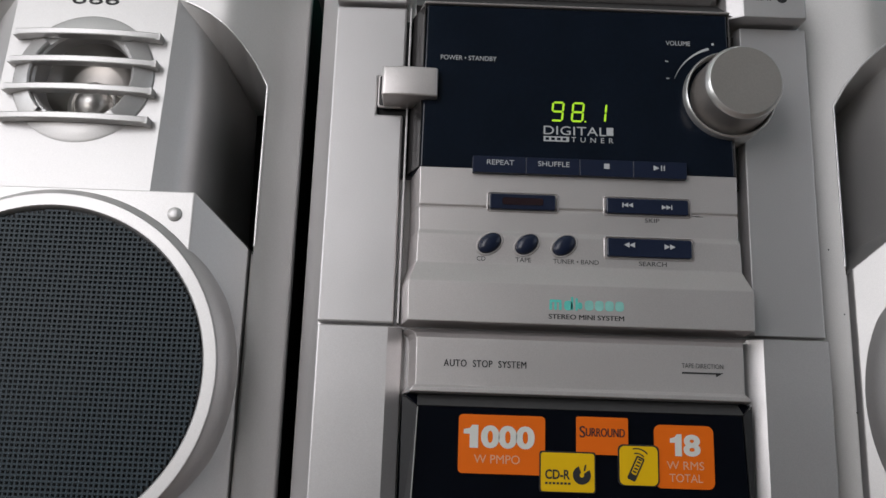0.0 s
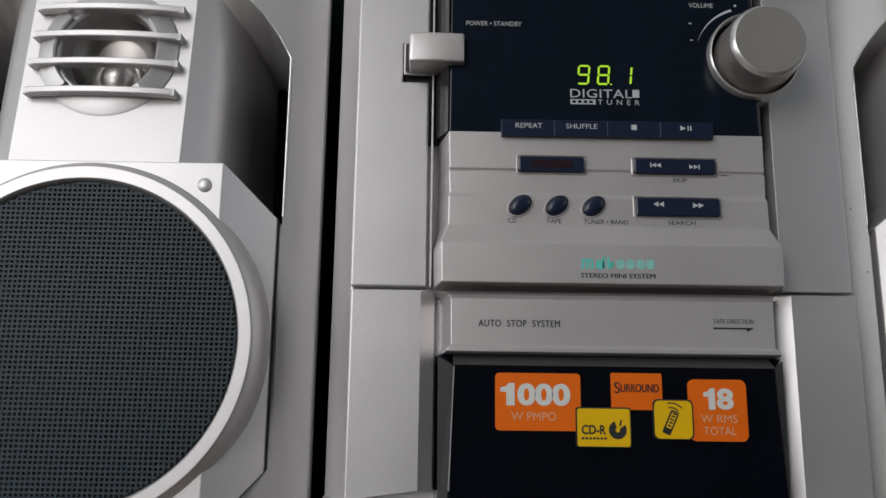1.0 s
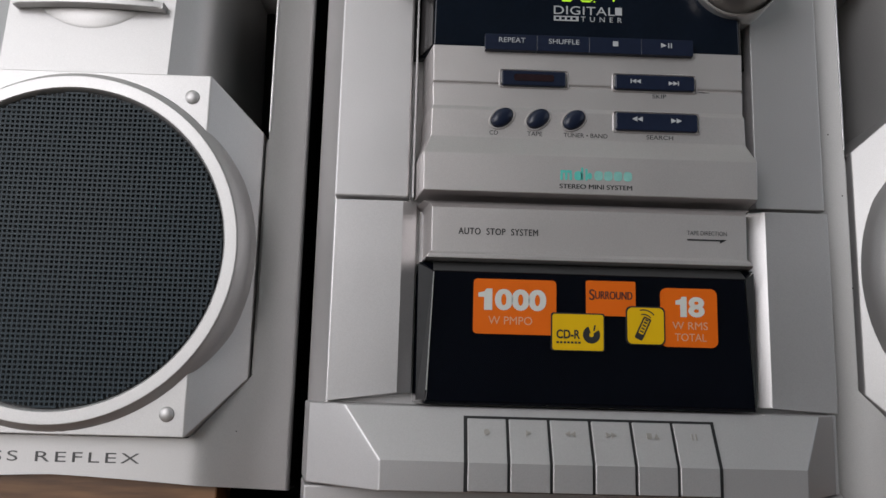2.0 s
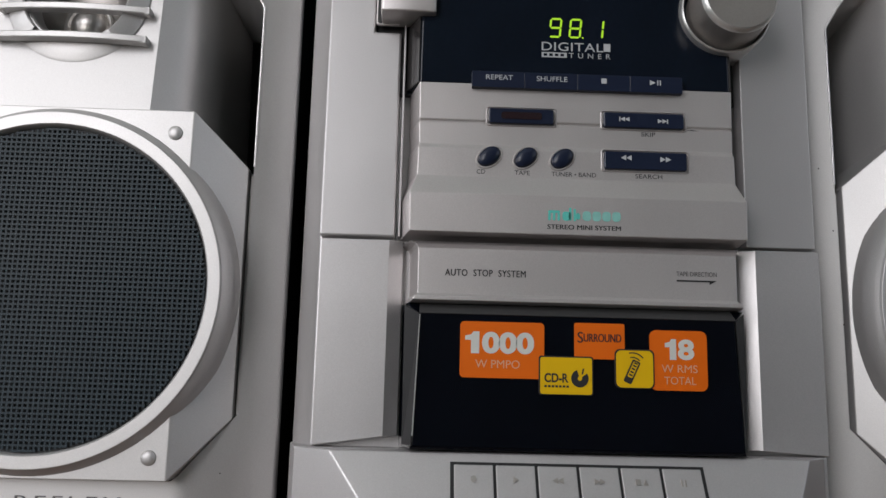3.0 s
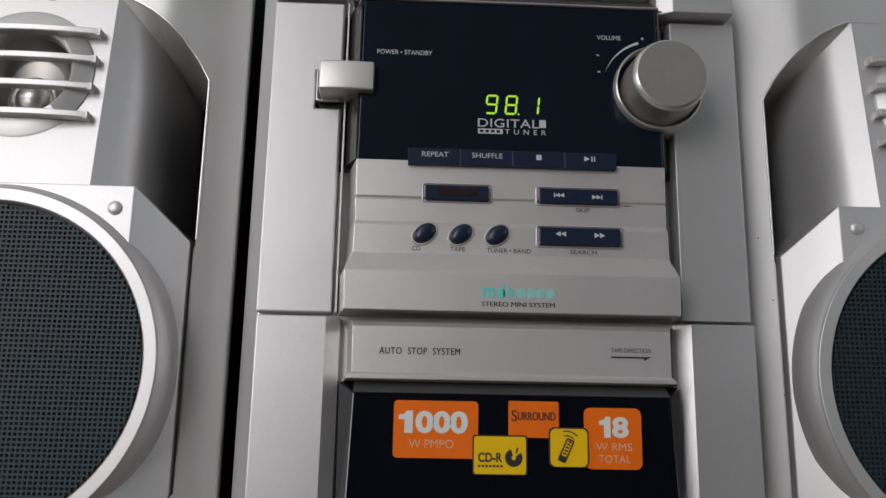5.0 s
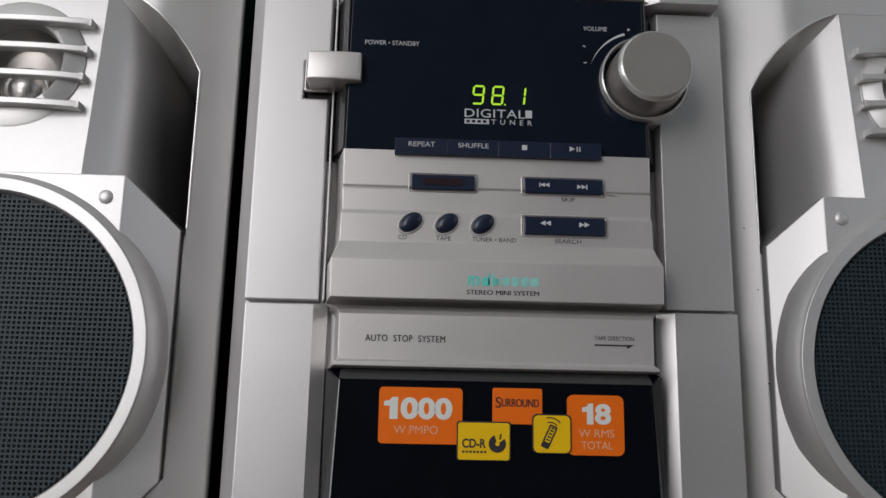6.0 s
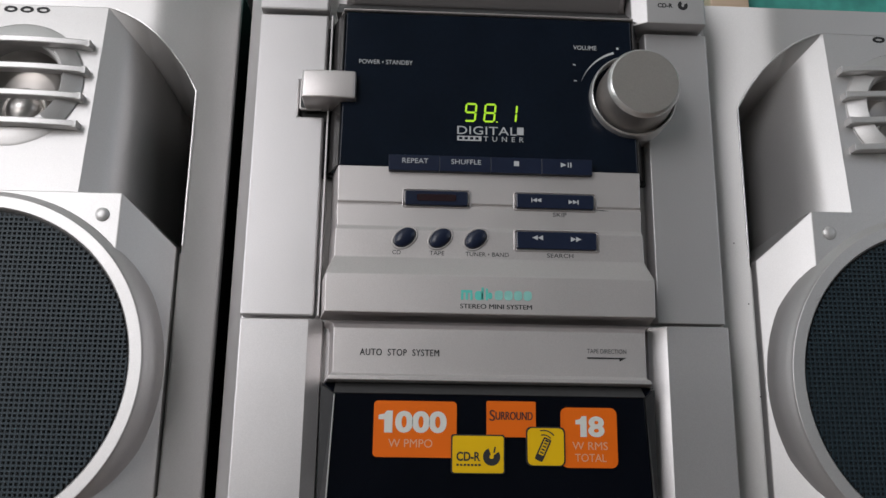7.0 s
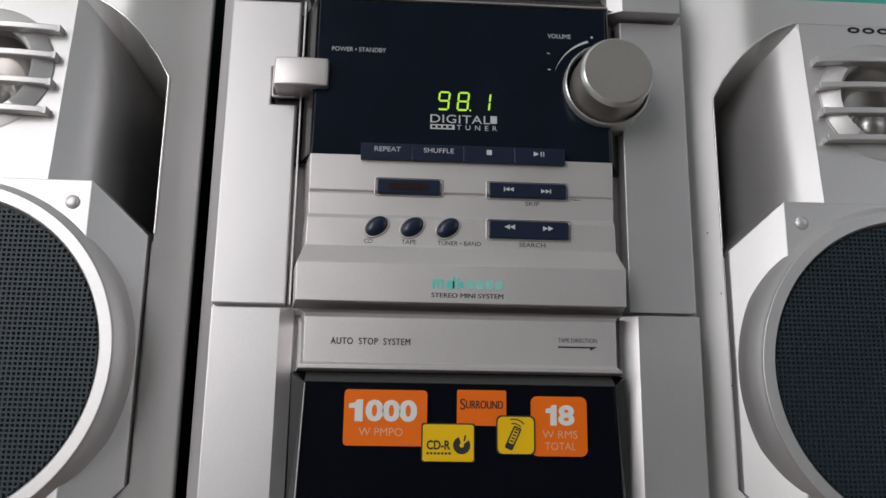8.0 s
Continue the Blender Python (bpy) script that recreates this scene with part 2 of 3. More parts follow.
room()
table = tagged(new("table"), "brown wooden table under the stereo", "table")
part("tabletop", box(-0.75, 0.75, -0.10, 0.40, -0.03, 0.0, 0.004), TABLE, table)
for lx in (-0.70, 0.70):
    for ly in (-0.06, 0.36):
        part("leg", box(lx - 0.025, lx + 0.025, ly - 0.025, ly + 0.025, -0.75, -0.03, 0.003), TABLE, table)
board = tagged(part("wooden_board", box(0.292, 0.337, 0.395, 0.418, -0.75, 0.9, 0.002), BEIGE), "pale beige wooden board upright against the teal wall", "board")


# ---- loudspeakers ----
CZ = 0.1457         # height of the woofer's centre


def front_depth(x):
    """Depth of the curved plastic front at a distance x from its middle line."""
    t = abs(x) - 0.079
    bend = 0.0 if t < -0.005 else (t + 0.005) ** 2 / 0.02 if t < 0.005 else t
    return 0.045 + 0.385 * bend + 0.0012 * max(0.0, (abs(x) - 0.1225) / 0.002) ** 2


def panel_top(x):
    return 0.3852 + 0.6 * (front_depth(x) - 0.045)


def column_depth(z):
    return 0.034 + (z - 0.247) * 0.0923


def arch(x):
    """Height of the scoop's curved top edge."""
    return float(np.interp(abs(x), (0.0475, 0.0525, 0.060, 0.069, 0.078, 0.087, 0.096, 0.1032), (0.3685, 0.3673, 0.3643, 0.3593, 0.3525, 0.3437, 0.332, 0.319)))


def scoop_depth(x, z):
    s = min(1.0, (abs(x) - 0.0475) / 0.0555)
    return column_depth(z) + 0.036 * s + 0.340 * max(0.0, s - 0.15) ** 2.6


def scoop_top(x):
    """Height at which the scoop meets its ceiling, deep inside."""
    return float(np.interp(abs(x), (0.0475, 0.072, 0.089, 0.103), (0.3685, 0.3420, 0.3150, 0.2900)))


def sheet(cols, zs_of, y_of, bm):
    """A grid over columns of x; zs_of gives the heights of a column, y_of the depth."""
    rows = [[bm.verts.new((x, y_of(x, z), z)) for z in zs_of(x)] for x in cols]
    for a, b in zip(rows, rows[1:]):
        for i in range(len(a) - 1):
            bm.faces.new((a[i], a[i + 1], b[i + 1], b[i]))
    return rows


def loudspeaker():
    spk = tagged(new("loudspeaker"), "silver plastic bookshelf loudspeaker with round black grille", "loudspeaker", "pair of loudspeakers")
    part("cabinet", box(-0.1240, 0.1240, 0.118, 0.405, 0.006, 0.4255, 0.003), CASE, spk, "black box")
    part("collar", prism([(-0.1242, 0.018), (0.1242, 0.018), (0.1242, 0.3955), (0.108, 0.3955), (0.108, 0.030), (-0.108, 0.030), (-0.108, 0.3955), (-0.1242, 0.3955)], 0.0672, 0.119, "y"), CASE, spk, "black frame behind the front")
    part("plinth", box(-0.088, 0.088, 0.0500, 0.084, 0.006, 0.030, 0.001), CABINET, spk, "brown wood-look strip")
    for fx in (-0.1, 0.1):
        for fy in (0.075, 0.25):
            part("foot", turned([(0.0, -0.006), (0.009, -0.006), (0.010, 0.0), (0.0, 0.0)], 0, 0, 20), DARK, spk).matrix_local = pose(fx, fy, 0.0, -90, 0, 0)
    # curved front with the openings of both scoops and of the tweeter left free
    side = [0.103, 0.106, 0.110, 0.114, 0.116, 0.118, 0.120, 0.1215, 0.1222, 0.1229, 0.1236, 0.1240, 0.1243, 0.1245]
    mid = [0.0475 + 0.0555 * k / 14 for k in range(15)]
    bm = bmesh.new()
    foot = lambda x: 0.0242 - 0.0078 * (abs(x) / 0.1245) ** 1.3
    lin = lambda a, b, n: [a + (b - a) * k / n for k in range(n + 1)]
    for sgn in (-1, 1):
        sheet([sgn * x for x in side], lambda x: lin(foot(x), panel_top(x), 16), lambda x, z: front_depth(x), bm)
        sheet([sgn * x for x in mid], lambda x: lin(foot(x), 0.0444 + max(0.0, abs(x) - 0.0727) * 1.175, 4), lambda x, z: front_depth(x), bm)
        sheet([sgn * x for x in mid], lambda x: lin(arch(x), panel_top(x), 4), lambda x, z: front_depth(x), bm)
    hem = lambda x: 0.0444 + max(0.0, abs(x) - 0.0727) * 1.175
    core = lin(-0.0475, 0.0475, 10)
    sheet(core, lambda x: lin(foot(x), hem(x), 4), lambda x, z: front_depth(x), bm)
    sheet(core, lambda x: lin(0.3685, 0.3852, 4), lambda x, z: front_depth(x), bm)
    bmesh.ops.remove_doubles(bm, verts=bm.verts, dist=1e-5)
    rim = [e for e in bm.edges if len(e.link_faces) == 1]
    out = bmesh.ops.extrude_edge_only(bm, edges=rim)["geom"]
    outer = lambda v: v.co.z < 0.03 or v.co.z > 0.38 or abs(v.co.x) > 0.1244
    for v in [g for g in out if isinstance(g, bmesh.types.BMVert)]:
        v.co.y = v.co.y + 0.003 if abs(v.co.x) > 0.1244 or not outer(v) else 0.086
    part("front_panel", bm, SILVER_SPEAKER, spk, smooth=True)
    # flat column that carries the tweeter, leaning back
    bm = bmesh.new()
    n = 64
    zs = (0.236, 0.3685)
    rim = [(bm.verts.new((0.0409 * math.cos(2 * math.pi * k / n), column_depth(0.3140 + 0.0409 * math.sin(2 * math.pi * k / n)), 0.3140 + 0.0409 * math.sin(2 * math.pi * k / n)))) for k in range(n)]
    square = []
    for k in range(n):
        c, s = math.cos(2 * math.pi * k / n), math.sin(2 * math.pi * k / n)
        f = min(0.0475 / abs(c) if abs(c) > 1e-6 else 9, ((zs[1] - 0.3140) if s > 0 else (0.3140 - zs[0])) / abs(s) if abs(s) > 1e-6 else 9)
        x, z = f * c, 0.3140 + f * s
        square.append(bm.verts.new((x, column_depth(z), z)))
    for k in range(n):
        bm.faces.new((rim[k], rim[(k + 1) % n], square[(k + 1) % n], square[k]))
    for x in (-0.0475, 0.0475):
        for z in zs:
            v = bm.verts.new((x, column_depth(z), z))
            near = sorted(square, key=lambda q: (q.co - v.co).length)[:2]
            bm.faces.new((v, near[0], near[1]))
    bmesh.ops.remove_doubles(bm, verts=bm.verts, dist=1e-6)
    part("tweeter_column", bm, SILVER_SPEAKER, spk)
    for sgn in (-1, 1):
        # concave scoop beside the column, its ceiling and its outer wall
        bm = bmesh.new()
        cols = [sgn * (0.0475 + 0.0555 * k / 50) for k in range(51)]
        floor_z = lambda x: float(np.interp(abs(x), (0.0475, 0.0727, 0.099, 0.103), (0.2430, 0.2430, 0.2180, 0.2140)))
        sheet(cols[:37], lambda x: lin(floor_z(x), scoop_top(x), 14), scoop_depth, bm)
        rear = [bm.verts.new((x, scoop_depth(x, scoop_top(x)), scoop_top(x))) for x in cols]
        lip = [bm.verts.new((x, front_depth(x) + 0.0005, arch(x))) for x in cols]
        for k in range(50):
            bm.faces.new((rear[k], rear[k + 1], lip[k + 1], lip[k]))
        bmesh.ops.remove_doubles(bm, verts=bm.verts, dist=1e-6)
        part("scoop", bm, SILVER_SPEAKER, spk, "smooth curved silver recess", smooth=True)
        # Deep end of the scoop: its shade is put into the dark grey colour.
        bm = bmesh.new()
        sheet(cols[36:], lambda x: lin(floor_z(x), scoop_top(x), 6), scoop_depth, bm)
        part("shaded_scoop_end", bm, DARK_GREY, spk, "deep end of the silver recess, dark grey in place of shade", smooth=True)
        # sill of the scoop behind the woofer plate
        bm = bmesh.new()
        hind = [bm.verts.new((x, scoop_depth(x, floor_z(x)) + 0.0005, floor_z(x) + 0.0015)) for x in cols]
        fore = [bm.verts.new((x, 0.0345 + 0.0180 * max(0.0, (abs(x) - 0.0727) / 0.0263), float(np.interp(abs(x), (0.0475, 0.0727, 0.099, 0.103), (0.2440, 0.2440, 0.2190, 0.2150))))) for x in cols]
        for k in range(50):
            bm.faces.new((hind[k], hind[k + 1], fore[k + 1], fore[k]))
        part("scoop_sill", bm, SILVER_SPEAKER, spk, "silver sill at the foot of the recess", smooth=True)
        bm = bmesh.new()
        deep = [(front_depth(0.103) + 0.002, 0.085), (front_depth(0.103) + 0.002, 0.3180), (0.1175, 0.2990), (0.1175, 0.085)]
        part("port_wall", prism(deep, sgn * 0.1028, sgn * 0.1036, "x", bm=bm), CASE, spk, "black inner wall of the side port")
        # narrow strip that closes the joint beside the woofer plate
        strip = [(sgn * x, front_depth(x) + back) for x, back in ((0.1012, 0.0030), (0.1034, 0.0030), (0.1034, 0.0070), (0.1012, 0.0070))]
        part("edge_strip", prism(strip, 0.0795, 0.2165, "z"), SILVER_SPEAKER, spk)
        # fine bright lip along the opening
        cu = bpy.data.curves.new("lip", "CURVE")
        cu.dimensions, cu.bevel_depth, cu.bevel_resolution = "3D", 0.0007, 2
        line = [(0.1032, 0.2205)] + [(0.1032, 0.2205 + 0.0985 * k / 6) for k in range(1, 7)] + [(0.103 - 0.0505 * k / 16, None) for k in range(1, 17)]
        sp = cu.splines.new("POLY")
        sp.points.add(len(line) - 1)
        for q, (x, z) in zip(sp.points, line):
            q.co = (sgn * x, front_depth(x) - 0.0002, arch(x) if z is None else z, 1)
        tmp = new("lip", cu)
        bpy.context.view_layer.update()
        me = bpy.data.meshes.new_from_object(tmp)
        bpy.data.objects.remove(tmp)
        me.materials.append(BRIGHT)
        new("lip", me).parent = spk
    # eight-cornered woofer plate: flat face, flanks that fall back to the front panel
    bm = bmesh.new()
    a, b = 0.0727, 0.1003
    z0, z1, y0, y1, top, low = 0.0456, 0.2456, 0.0330, 0.0520, 0.2188, 0.0772
    F = [bm.verts.new((x, y0, z)) for x, z in ((-a, z0), (a, z0), (a, z1), (-a, z1))]
    S = {s: [bm.verts.new((s * b, y1, z)) for z in (low, top)] for s in (-1, 1)}
    B = {s: [bm.verts.new((s * b, 0.062, z)) for z in (low, top)] for s in (-1, 1)}
    K = [bm.verts.new((x, 0.062, z)) for x, z in ((-a, z0), (a, z0), (a, z1), (-a, z1))]
    bm.faces.new(F)
    bm.faces.new((F[1], S[1][0], S[1][1], F[2]))
    bm.faces.new((F[0], S[-1][0], S[-1][1], F[3]))
    bm.faces.new((F[0], F[1], K[1], K[0]))
    bm.faces.new((F[3], F[2], K[2], K[3]))
    for s, f0, f1, k0, k1 in ((1, F[1], F[2], K[1], K[2]), (-1, F[0], F[3], K[0], K[3])):
        bm.faces.new((f0, S[s][0], B[s][0], k0))
        bm.faces.new((f1, S[s][1], B[s][1], k1))
        bm.faces.new((S[s][0], S[s][1], B[s][1], B[s][0]))
    bm.faces.new((K[0], K[1], B[1][0], B[1][1], K[2], K[3], B[-1][1], B[-1][0]))
    bmesh.ops.recalc_face_normals(bm, faces=bm.faces)
    rounded(bm, 0.0006, 2, 20)
    plate = part("woofer_plate", bm, SILVER_SPEAKER, spk)
    part("woofer_ring", turned([(0.1014, 0.0460), (0.1009, 0.0395), (0.0998, 0.0345), (0.0966, 0.0298), (0.0958, 0.0288), (0.0954, 0.0282), (0.0951, 0.0272), (0.0948, 0.0270), (0.0945, 0.0270), (0.0888, 0.0270), (0.0885, 0.0270), (0.0882, 0.0273), (0.0876, 0.0282), (0.0870, 0.0329)], 0, CZ, 128), SILVER_SPEAKER, plate, "silver ring round the grille", smooth=True)
    part("cone", turned([(0.0874, 0.0318), (0.06, 0.0318), (0.0, 0.0318)], 0, CZ, 64), CONE, plate, "black backing behind the grille")
    # square-meshed grille
    bm = bmesh.new()
    pitch, rad = 0.00268, 0.0860
    for k in range(-33, 34):
        c = k * pitch
        h = math.sqrt(max(0, rad * rad - c * c))
        if h > 0.004:
            prism([(-h, CZ + c - 0.00055), (h, CZ + c - 0.00055), (h, CZ + c + 0.00055), (-h, CZ + c + 0.00055)], 0.0296, 0.0303, "y", bm=bm)
            prism([(c - 0.0005, CZ - h), (c + 0.0005, CZ - h), (c + 0.0005, CZ + h), (c - 0.0005, CZ + h)], 0.0298, 0.0305, "y", bm=bm)
    tagged(part("grille", bm, GRILLE, plate, "black square-meshed plastic grille"), kind="stuff")
    for x in (-0.063, 0.063):
        for z in (0.0575, 0.2325):
            part("screw_cap", turned([(0.0041, 0.0332), (0.0039, 0.0322), (0.0030, 0.0315), (0.0016, 0.03115), (0.0, 0.0310)], x, z, 24), SILVER_SPEAKER, plate, smooth=True)
    # tweeter: bowl, dome, side bezels and four bowed bars
    def leaned(bm):
        for v in bm.verts:
            v.co.y += (v.co.z - 0.3140) * 0.0923
        return bm

    tw = part("tweeter_rim", leaned(turned([(0.04095, 0.0404), (0.0404, 0.0401), (0.0390, 0.0397), (0.0370, 0.0390), (0.0320, 0.0377), (0.0285, 0.0373), (0.0274, 0.0385), (0.0262, 0.0500)], 0, 0.3140, 72)), SILVER_SPEAKER, spk, "satin silver horn mouth", smooth=True)
    part("tweeter_bowl", turned([(0.0265, 0.0497), (0.0250, 0.0515), (0.0235, 0.0535), (0.0205, 0.0562), (0.0165, 0.0580), (0.0155, 0.0585), (0.0, 0.0590)], 0, 0.3140, 72), HORN, tw, "polished brownish horn throat", smooth=True)
    part("tweeter_dome", turned([(0.0150, 0.0585), (0.0145, 0.0545), (0.0135, 0.0540), (0.0125, 0.0545), (0.0115, 0.0565), (0.0105, 0.0545), (0.0090, 0.0515), (0.0055, 0.0488), (0.0, 0.0478)], 0, 0.3030, 48), CHROME, tw, smooth=True)
    for a0, a1 in ((-47, 42), (138, 227)):
        part("bezel", leaned(turned([(0.0405, 0.0410), (0.0402, 0.0392), (0.0394, 0.0384), (0.0302, 0.0346), (0.0293, 0.0354), (0.0290, 0.0470)], 0, 0.3140, 24, a0, a1)), SILVER_SPEAKER, tw, smooth=True)
    for z in (0.3397, 0.3218, 0.3042, 0.2862):
        bm = bmesh.new()
        rows = []
        for k in range(25):
            x = -0.0425 + 0.085 * k / 24
            bow = 0.0036 * (1 - (x / 0.0425) ** 2)
            f = column_depth(z) - 0.0065 - bow
            r = f + 0.006
            h = 0.0020
            rows.append([bm.verts.new(v) for v in ((x, f + 0.0005, z - h), (x, f, z - h + 0.0006), (x, f, z + h - 0.0006), (x, f + 0.0005, z + h), (x, r, z + h), (x, r, z - h))])
        for p, q in zip(rows, rows[1:]):
            for i in range(6):
                bm.faces.new((p[i], p[(i + 1) % 6], q[(i + 1) % 6], q[i]))
        bm.faces.new(rows[0])
        bm.faces.new(rows[-1])
        bmesh.ops.recalc_face_normals(bm, faces=bm.faces)
        bar = part("bar", bm, SILVER_SPEAKER, tw)
        for s in (-1, 1):
            part("bar_end", box(s * 0.0412 - 0.0016, s * 0.0412 + 0.0016, column_depth(z) - 0.0066, column_depth(z) + 0.002, z - 0.0023, z + 0.0023, 0.0005), SILVER_SPEAKER, bar)
    lettering("BASS REFLEX", -0.053, 0.047, 0.0306, 0.0054, 0.0449, GREY_INK, spk, "dark grey printed words", spacing=1.25)
    for x in (-0.0112, -0.0014, 0.0084):
        bm = bmesh.new()
        pts = 28
        for k in range(pts):
            t0, t1 = 2 * math.pi * k / pts, 2 * math.pi * (k + 1) / pts
            y = column_depth(0.3652) - 0.0002
            quad = [(x + 0.0041 * math.cos(t0), y, 0.3652 + 0.0022 * math.sin(t0)), (x + 0.0041 * math.cos(t1), y, 0.3652 + 0.0022 * math.sin(t1)), (x + 0.0022 * math.cos(t1), y, 0.3652 + 0.0009 * math.sin(t1)), (x + 0.0022 * math.cos(t0), y, 0.3652 + 0.0009 * math.sin(t0))]
            bm.faces.new([bm.verts.new(q) for q in quad])
        ob = part("badge", bm, INK, spk, "small dark oval mark")
        ob.modifiers.new("depth", "SOLIDIFY").thickness = 0.0003
    return spk


left_speaker = loudspeaker()
left_speaker.matrix_basis = pose(-0.280, 0, 0)
right_speaker = copy_thing(left_speaker, pose(0.2668, 0, 0))

for px, pz in ((-0.1050, 0.1930), (-0.1025, 0.1380), (-0.1105, 0.2310)):
    part("speck", turned([(0.0005, 0.0), (0.0004, -0.0002), (0.0, -0.0002)], px, pz, 10), INK, right_speaker, "black speck of dirt").matrix_local = pose(0, front_depth(px), 0)
part("speck", turned([(0.0004, 0.0), (0.0003, -0.0002), (0.0, -0.0002)], 0.0960, 0.0485, 10), INK, left_speaker, "black speck of dirt").matrix_local = pose(0, front_depth(0.096), 0)


# ---- stereo system ----
unit = tagged(new("stereo_system"), "silver mini stereo with dark tuner display and cassette deck", "stereo")
flare = lambda y: [(-0.1332, y), (-0.1462, y + 0.030), (-0.1462, 0.0620), (0.1440, 0.0620), (0.1440, y + 0.028), (0.1308, y)]
part("front_frame", prism(flare(0.0235), 0.008, 0.400, "z", 0.0012), SILVER_SIDE, unit)
part("body", box(-0.1425, 0.1425, 0.0620, 0.380, 0.008, 0.398, 0.003), CASE, unit, "black metal case")
part("base_skirt", prism([(-0.1400, 0.0105), (-0.1462, 0.0450), (-0.1462, 0.0620), (0.1440, 0.0620), (0.1440, 0.0430), (0.1304, 0.0105)], 0.006, 0.0262, "z", 0.0010), SILVER_SIDE, unit)
for fx in (-0.115, 0.115):
    for fy in (0.05, 0.27):
        part("foot", turned([(0.0, -0.008), (0.012, -0.008), (0.013, 0.0), (0.0, 0.0)], 0, 0, 20), DARK, unit).matrix_local = pose(fx, fy, 0.0, -90, 0, 0)
part("lower_front", prism([(-0.1398, 0.0150), (-0.1462, 0.0450), (-0.1462, 0.0620), (0.1440, 0.0620), (0.1440, 0.0430), (0.1304, 0.0150)], 0.0268, 0.0665, "z", 0.0008), SILVER_SIDE, unit)
# side panels
upper = [(-0.1325, 0.1742), (-0.0932, 0.1742), (-0.0932, 0.2882), (-0.1075, 0.2882), (-0.1075, 0.3100), (-0.0932, 0.3100), (-0.0932, 0.3520), (-0.1325, 0.3520)]
part("side_panel", prism(upper, 0.0150, 0.0300, "y", 0.0011), SILVER_SIDE, unit)
part("side_panel", prism([(0.1310, 0.030), (0.1310, 0.0162), (0.1300, 0.0150), (0.0935, 0.0150), (0.0915, 0.0200), (0.0915, 0.030)], 0.1742, 0.3472, "z", 0.0004), SILVER_SIDE, unit)
for s, zl, zr, inner in ((-1, 0.0670, 0.0720, 0.0958), (1, 0.0670, 0.0690, 0.0978)):
    bm = prism([(s * 0.1325, 0.030), (s * 0.1325, 0.0160), (s * 0.1315, 0.0148), (s * inner, 0.0148), (s * 0.0885, 0.0148 + (inner - 0.0885) * 0.55), (s * 0.0885, 0.030)], zl, 0.1726, "z")
    for v in bm.verts:
        if v.co.z < 0.1 and abs(v.co.x) < 0.1:
            v.co.z = zr
    part("side_panel", rounded(bm, 0.0004), SILVER_SIDE, unit)
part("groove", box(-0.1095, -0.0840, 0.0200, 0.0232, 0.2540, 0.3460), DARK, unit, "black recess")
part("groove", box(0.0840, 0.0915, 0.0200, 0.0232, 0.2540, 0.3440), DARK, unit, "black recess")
part("rib", box(-0.0914, -0.0904, 0.0150, 0.0215, 0.1745, 0.3520, 0.0002), SILVER_SIDE, unit)
# display window
part("display_panel", rounded(faceplate([(0.3478, 0.0030, 0.0815), (0.2552, 0.0020, 0.0820)], 0.0210, 0.0075), 0.0006), GLOSS, unit, "glossy navy-black display window")
# Flanks of the display, coloured grey where the gloss would reflect.
for s in (-1, 1):
    part("window_flank", prism([(s * 0.0824, 0.0032), (s * 0.0894, 0.0195), (s * 0.0900, 0.0190), (s * 0.0830, 0.0027)], 0.2556, 0.3475, "z"), EDGE_GREY, unit, "bevelled flank of the display window, grey in place of its reflection")
part("display_hood", rounded(faceplate([(0.3500, 0.0040, 0.0830), (0.3490, 0.0012, 0.0830), (0.3482, 0.0018, 0.0830)], 0.0235, 0.0060), 0.0003), SILVER, unit)
# silver control panel with its steps
prof = [(0.2546, 0.0000, 0.0822), (0.2346, 0.0000, 0.0818), (0.2338, 0.0010, 0.0816), (0.2328, 0.0000, 0.0820), (0.2212, 0.0000, 0.0815), (0.2188, -0.0013, 0.0820),
        (0.2040, -0.0013, 0.0822), (0.1936, -0.0068, 0.0856), (0.1738, -0.0068, 0.0852)]
part("control_panel", rounded(faceplate(prof, 0.0235, 0.0055), 0.0004, 2, 20), SILVER, unit)
# cassette door
door = part("cassette_door", rounded(faceplate([(0.1705, 0.0035, 0.0850), (0.1685, -0.0005, 0.0815), (0.1660, -0.0025, 0.0805), (0.1432, -0.0030, 0.0802), (0.1418, -0.0042, 0.0815), (0.1398, -0.0042, 0.0830), (0.1390, 0.0000, 0.0835)], 0.0235, 0.0045), 0.0003, 2, 12), SILVER, unit)
part("cassette_window", rounded(faceplate([(0.1386, 0.0050, 0.0862), (0.1330, -0.0030, 0.0785), (0.0690, -0.0040, 0.0812), (0.0674, -0.0028, 0.0822)], 0.0230, 0.0022, 0.0880), 0.0005, 2, 12), GLOSS_BLACK, door, "glossy black cassette window")
# Upper bevel: the light on it is put into a paler grey.
part("window_bevel", prism([(0.0044, 0.1387), (-0.0036, 0.1333), (-0.0030, 0.1330), (0.0052, 0.1384)], -0.0790, 0.0790, "x"), DARK_GREY, door, "satin upper bevel, dark grey for the light it catches")
